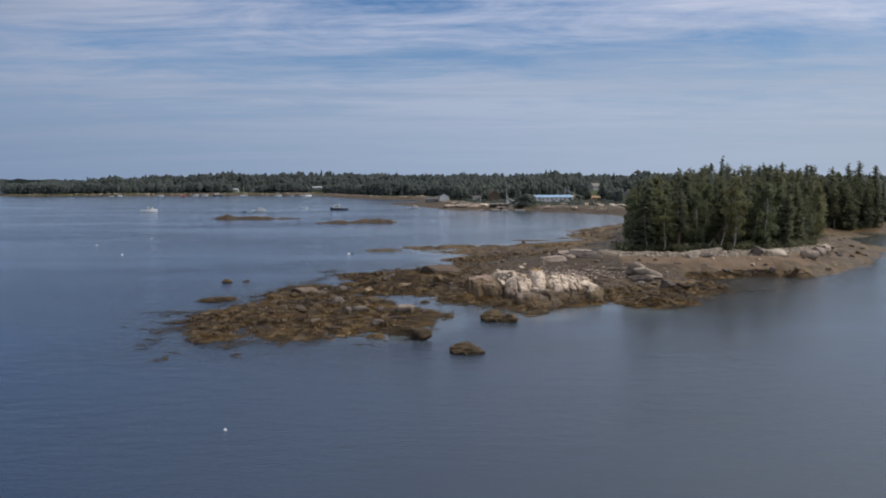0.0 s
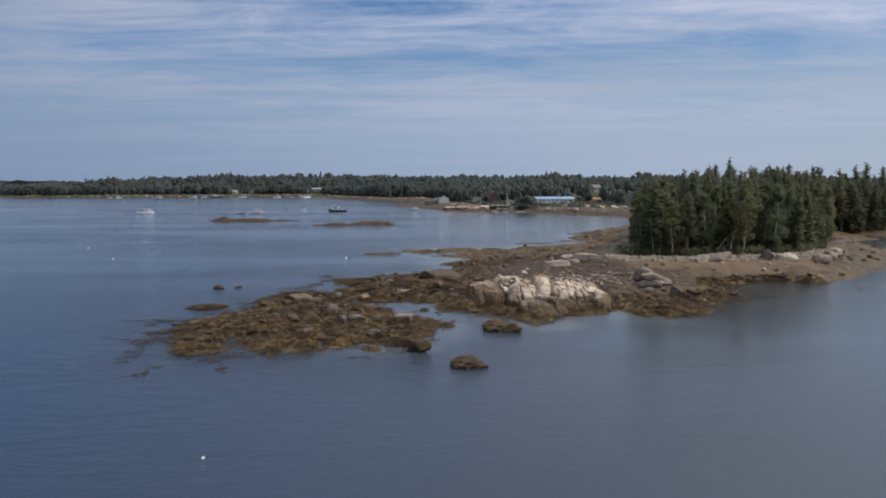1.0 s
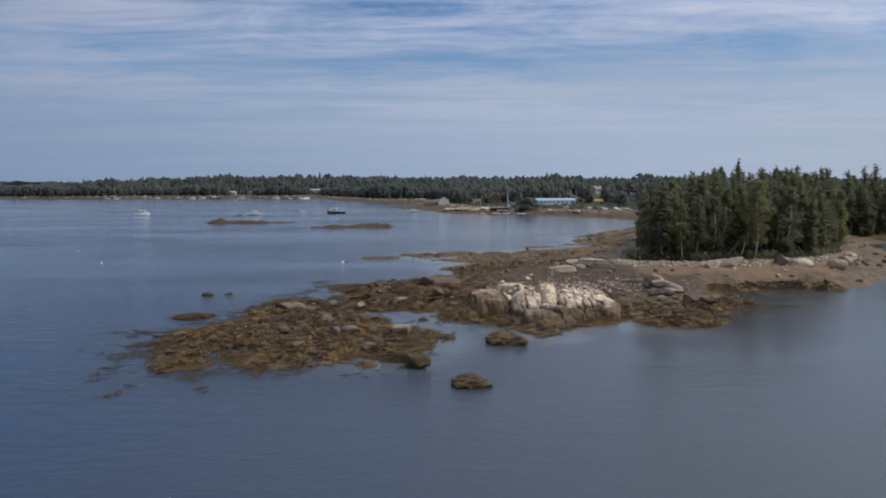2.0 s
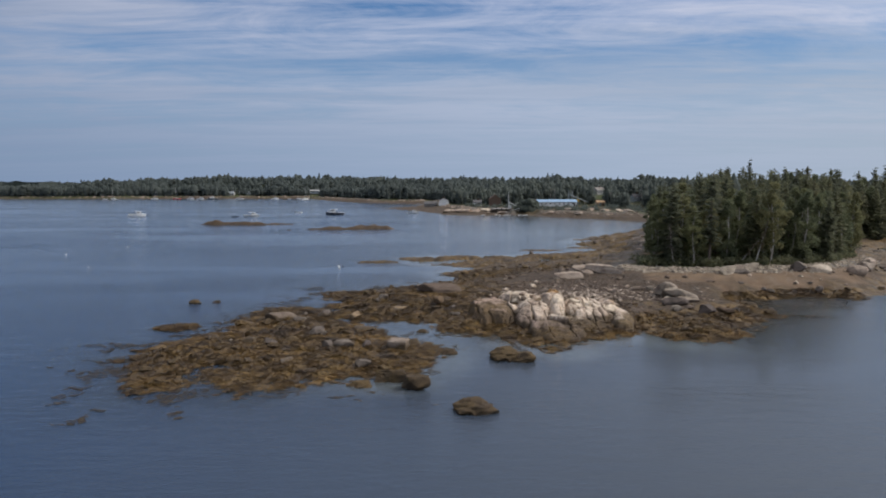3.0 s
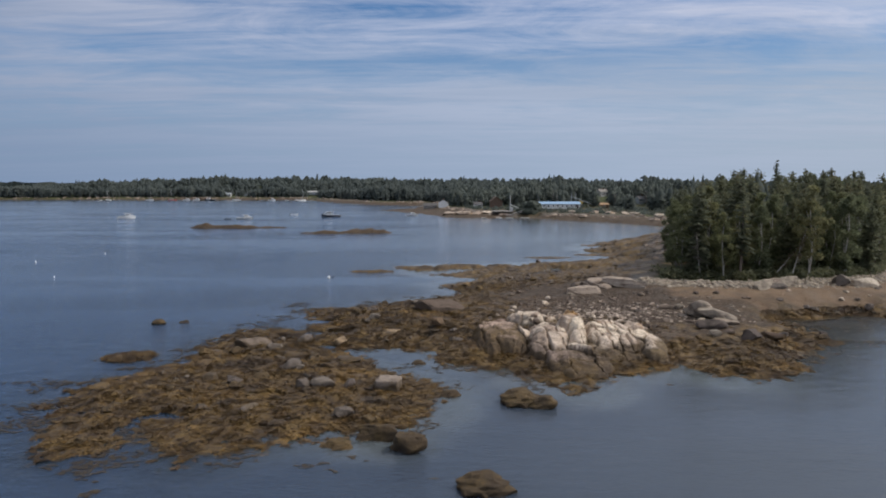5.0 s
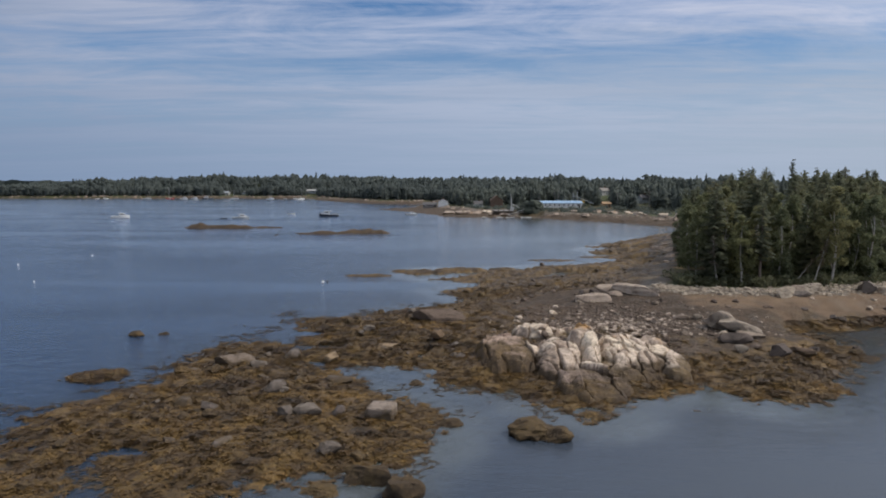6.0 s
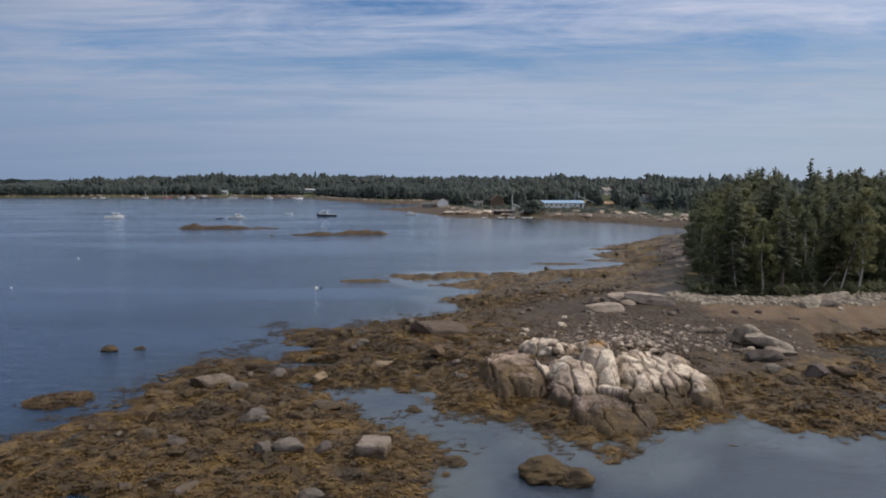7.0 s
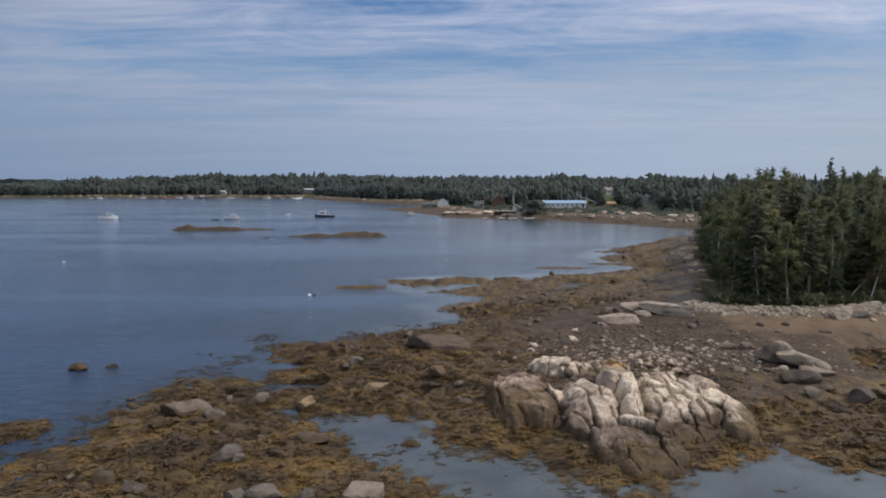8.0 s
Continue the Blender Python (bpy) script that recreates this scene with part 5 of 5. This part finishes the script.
def gabled_house(name, x, y, z, turn, long, deep, eave, ridge, wall_mat, roof_mat, label, windows=3, chimney=True, door=True, group="houses of the harbour"):
    """Walls with openings' frames, gabled roof along x, windows, door, chimney."""
    root = empty(name, pose(x, y, z, 0, 0, turn), label, "building", group)
    bm = bmesh.new()
    vs = [bm.verts.new(v) for v in [(-long / 2, -deep / 2, -0.6), (long / 2, -deep / 2, -0.6), (long / 2, deep / 2, -0.6), (-long / 2, deep / 2, -0.6),
                                    (-long / 2, -deep / 2, eave), (long / 2, -deep / 2, eave), (long / 2, deep / 2, eave), (-long / 2, deep / 2, eave),
                                    (-long / 2, 0, ridge - 0.12), (long / 2, 0, ridge - 0.12)]]
    for f in ((0, 1, 5, 4), (2, 3, 7, 6), (1, 2, 6, 9, 5), (3, 0, 4, 8, 7), (4, 5, 9, 8), (6, 7, 8, 9), (3, 2, 1, 0)):
        bm.faces.new([vs[i] for i in f])
    wall = part("wall", bm, wall_mat, root)
    bm = bmesh.new()
    run, rise = deep / 2 + 0.35, (ridge - eave)
    for s in (-1, 1):
        lo = eave - rise * 0.35 / (deep / 2)
        a = [(-long / 2 - 0.3, s * run, lo), (long / 2 + 0.3, s * run, lo), (long / 2 + 0.3, 0, ridge), (-long / 2 - 0.3, 0, ridge)]
        top = [bm.verts.new((p[0], p[1], p[2] + 0.16)) for p in a]
        low = [bm.verts.new(p) for p in a]
        bm.faces.new(top)
        bm.faces.new(low[::-1])
        for i in range(4):
            bm.faces.new((low[i], low[(i + 1) % 4], top[(i + 1) % 4], top[i]))
    bmesh.ops.recalc_face_normals(bm, faces=bm.faces)
    roof = part("roof", bm, roof_mat, root)
    if chimney:
        part("chimney", box(bmesh.new(), long * 0.15, 0, ridge - 0.3, 0.7, 0.7, 1.4), M_BROWN, roof)
    for k in range(windows):
        wx = (k + 0.5) / windows * long * 0.9 - long * 0.45
        frame_ob = part("window", box(bmesh.new(), wx, -deep / 2 - 0.03, eave * 0.42, 1.1, 0.08, eave * 0.36), M_WHITE, wall)
        part("pane", box(bmesh.new(), wx, -deep / 2 - 0.08, eave * 0.42 + 0.1, 0.86, 0.04, eave * 0.36 - 0.2), M_GLASS, frame_ob)
    if door:
        part("door", box(bmesh.new(), long * 0.46 - 0.7, -deep / 2 - 0.03, 0.02, 0.95, 0.08, min(2.05, eave - 0.3)), M_TIMBER, wall)
    return root


def on(x, y):
    return height(x, y) + 0.02


gabled_house("fish_shed", 71.0, 410, 3.0, 0, 24.5, 9.0, 2.7, 4.0, M_WHITE, M_BLUE, "long white shed with blue metal roof", 8, False)
gabled_house("annex", 55.6, 409, 3.0, 0, 5.0, 6.0, 2.6, 4.0, M_SHINGLE, M_ROOF, "small grey shingled annex beside the shed", 2, False)
gabled_house("house", 0.8, 447, on(0.8, 447), 90, 7.0, 6.5, 2.7, 4.6, M_WHITE, M_SHINGLE, "white gabled house on the point", 2)
gabled_house("house", -8.0, 449, on(-8, 449), 0, 9.0, 6.5, 2.2, 3.6, M_SHINGLE, M_ROOF, "low grey shingled house wing", 4)
gabled_house("boathouse", 33.5, 420, on(33.5, 420), 90, 8.0, 7.5, 4.2, 7.0, M_BROWN, M_BROWN, "brown timber boathouse at the wharf", 2, False)
gabled_house("cottage", 22.0, 415, on(22, 415), 0, 5.0, 4.0, 2.4, 3.8, M_WHITE, M_ROOF, "small white cottage above the rocks", 2)
gabled_house("house", 112, 470, on(112, 470), 30, 7.5, 6.0, 3.4, 5.4, M_PALEP, M_SHINGLE, "pale two-storey house among trees", 3)
gabled_house("house", 124, 420, on(124, 420), 20, 6.0, 5.0, 2.8, 4.6, M_GREYP, M_ROOF, "grey house among trees", 3)
gabled_house("shed", 98, 408, on(98, 408), 0, 5.0, 3.5, 2.2, 3.2, M_TAN, M_TAN, "tan board shed by the shore", 1, False)
gabled_house("house", -272, 832, on(-272, 832), 0, 8.0, 7.0, 2.8, 4.8, M_PALEP, M_GREYP, "white house across the bay", 4)
gabled_house("house", -250, 836, on(-250, 836), 90, 5.0, 6.0, 2.4, 4.0, M_GREYP, M_GREYP, "pale barn across the bay", 2, False)
gabled_house("house", -166, 840, on(-166, 840) + 1.5, 0, 13.0, 8.0, 3.2, 4.6, M_GREYP, M_PALEP, "long pale inn above the landing", 8, False)


def wharf(x, y, long, deep, top, label):
    root = empty("wharf", pose(x, y, 0), label, "wharf", "wharves")
    part("deck", box(bmesh.new(), 0, 0, top - 0.25, long, deep, 0.25), M_SHINGLE, root)
    n = int(long / 2.4)
    for row in (-deep / 2 + 0.3, deep / 2 - 0.3):
        for k in range(n + 1):
            px = -long / 2 + 0.25 + k * (long - 0.5) / n
            base = min(height(x + px, y + row), 0.0) - 0.3
            part("piling", beam(bmesh.new(), (px, row, base), (px, row, top + (0.5 if row < 0 else -0.26)), 0.16), M_TIMBER, root)
    for k in range(3):
        part("fender_beam", box(bmesh.new(), 0, -deep / 2 + 0.05, 0.4 + k * (top - 0.9) / 2.2, long, 0.16, 0.22), M_TIMBER, root)
    return root


wharf(32, 364, 11, 14, 3.2, "dark timber pile wharf at low tide")
boulder([rock_mesh("mound", 92, plain("bushy_green", (0.034, 0.042, 0.030), 0.9, 0, 0.5, 2.0), 4, 2.2, 5, 0.24)], 0, 47.0, 361.5, 7.0, 5.0, 4.6, 10, "dark rounded rock mound overgrown with bushes", "ledges of the harbour shore", 0.33, name="mound")
hoist = empty("hoist", pose(36.2, 358.5, 3.2), "white wharf hoist with tall mast and boom", "hoist")
part("mast", beam(bmesh.new(), (0, 0, 0), (-0.5, 0, 8.5), 0.30, 0.2), M_PALEP, hoist)
part("boom", beam(bmesh.new(), (0, 0, 3.6), (4.0, 0, 1.6), 0.2), M_PALEP, hoist)
part("winch_house", box(bmesh.new(), 0.4, 0.6, 0, 1.8, 1.4, 2.0, None, 0.08), M_PALEP, hoist)
ramp_way = empty("gangway", pose(37.5, 353, 0.2), "pale gangway sloping from the wharf to a float", "gangway")
part("tread", box(bmesh.new(), 0, 0, 1.3, 8.5, 1.3, 0.18, Euler((0, radians(-18), 0)).to_matrix().to_4x4()), M_SHINGLE, ramp_way)
for s in (-1, 1):
    part("handrail", beam(bmesh.new(), (-4.0, s * 0.62, 1.0), (4.0, s * 0.62, 3.6), 0.06), M_STEEL, ramp_way)
for x, y, l in [(21, 345.5, 2.2), (29, 345.5, 3.2), (34, 345, 4.0), (42, 345, 5.0)]:
    root = empty("float", pose(x, y, 0), "pale wooden landing float on the water", "float", "landing floats")
    part("deck", box(bmesh.new(), 0, 0, 0.25, l, 2.2, 0.18), M_WHITE, root)
    part("pontoon", box(bmesh.new(), 0, 0, -0.25, l * 0.94, 1.9, 0.5), M_TIMBER, root)


def pole(x, y, tall, label, cross=True):
    root = empty("utility_pole", pose(x, y, on(x, y) - 0.3), label, "pole", "poles by the harbour")
    part("post", beam(bmesh.new(), (0, 0, 0), (0, 0, tall), 0.17, 0.11), M_SHINGLE, root)
    if cross:
        arm = part("crossarm", box(bmesh.new(), 0, 0, tall - 0.9, 2.4, 0.14, 0.16), M_SHINGLE, root)
        for s in (-1, 0, 1):
            part("insulator", beam(bmesh.new(), (s * 1.0, 0, tall - 0.74), (s * 1.0, 0, tall - 0.5), 0.07), M_WHITE, arm)


for x, y, tall, cross in [(69, 418, 11, False), (71.6, 419, 11, False), (104, 405, 9, True), (121, 400, 10, True), (146, 392, 9, True), (59.5, 418, 9, False)]:
    pole(x, y, tall, "grey wooden utility pole with crossarm" if cross else "bare pale mast behind the shed", cross)

loader = empty("loading_conveyor", pose(87, 421, on(87, 421) + 0.6), "pale conveyor boom on steel posts with yellow hopper", "machine")
part("boom", beam(bmesh.new(), (-6, 0, 6.0), (7, 0, 1.0), 0.24), M_GREYP, loader)
for px, tall in ((-6, 8.0), (-3.5, 8.5), (0.5, 4.0), (4.5, 2.2)):
    part("post", beam(bmesh.new(), (px, 0, -0.3), (px, 0, tall), 0.22), M_STEEL, loader)
part("hopper", box(bmesh.new(), -1.5, 0, 1.4, 4.5, 2.2, 1.6, None, 0.2), M_YELLOW, loader)

# pale ledges and boulders along the harbour shore and the far shore
rnd = random.Random(77)
LEDGES = [(12, 366, 6, 2.5, 1.3), (18, 364, 5, 2.2, 1.1), (24, 362, 4, 2.0, 1.0), (4, 372, 5, 2, 1.2), (82, 332, 3, 1.5, 1.0), (90, 318, 3.5, 1.6, 1.0), (97, 306, 3, 1.6, 1.0), (76, 340, 3.2, 1.6, 1.1), (87, 325, 2.6, 1.4, 1.0), (101, 299, 2.6, 1.5, 1.2), (106, 292, 3.2, 1.8, 1.3), (67, 348, 3.0, 1.5, 0.9)]
for i, (x, y, sx, sy, sz) in enumerate(LEDGES):
    boulder(PALE, i, x, y, sx, sy, sz, rnd.uniform(-10, 10), "pale sunlit granite ledge on the harbour shore", "ledges of the harbour shore", 0.3, name="ledge")


def far_shore(rs, n):
    """Along the water's side of the far upland."""
    pts = [Vector(p) for p in UPLAND[13:30]]
    share = np.array([max(0.0, (b - a).length) * (1.5 if a.y > 560 else 1.0) for a, b in zip(pts, pts[1:])])
    out = []
    for i in rs.choice(len(share), n, p=share / share.sum()):
        p = pts[i].lerp(pts[i + 1], rs.rand())
        out.append((p.x + rs.uniform(-5, 1), p.y - abs(rs.normal(0, 4)) - 1))
    return np.array(out)


scatter("shore_boulders", M_BLEACHED, 900, far_shore, (0.5, 2.4), "pale boulders along the distant shore", "boulders", 51, 0.5)

# low headland past the mouth of the bay, blue from haze put into its colour
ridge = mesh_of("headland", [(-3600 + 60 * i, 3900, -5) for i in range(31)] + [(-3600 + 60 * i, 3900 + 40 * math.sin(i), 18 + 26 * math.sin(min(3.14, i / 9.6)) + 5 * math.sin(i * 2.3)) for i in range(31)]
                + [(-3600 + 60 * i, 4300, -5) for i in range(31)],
                [(i, i + 1, i + 32, i + 31) for i in range(30)] + [(i + 31, i + 32, i + 63, i + 62) for i in range(30)], M_FAR_HAZED)
tagged(new("backdrop", ridge), "low wooded headland on the horizon", "backdrop", kind="structure")
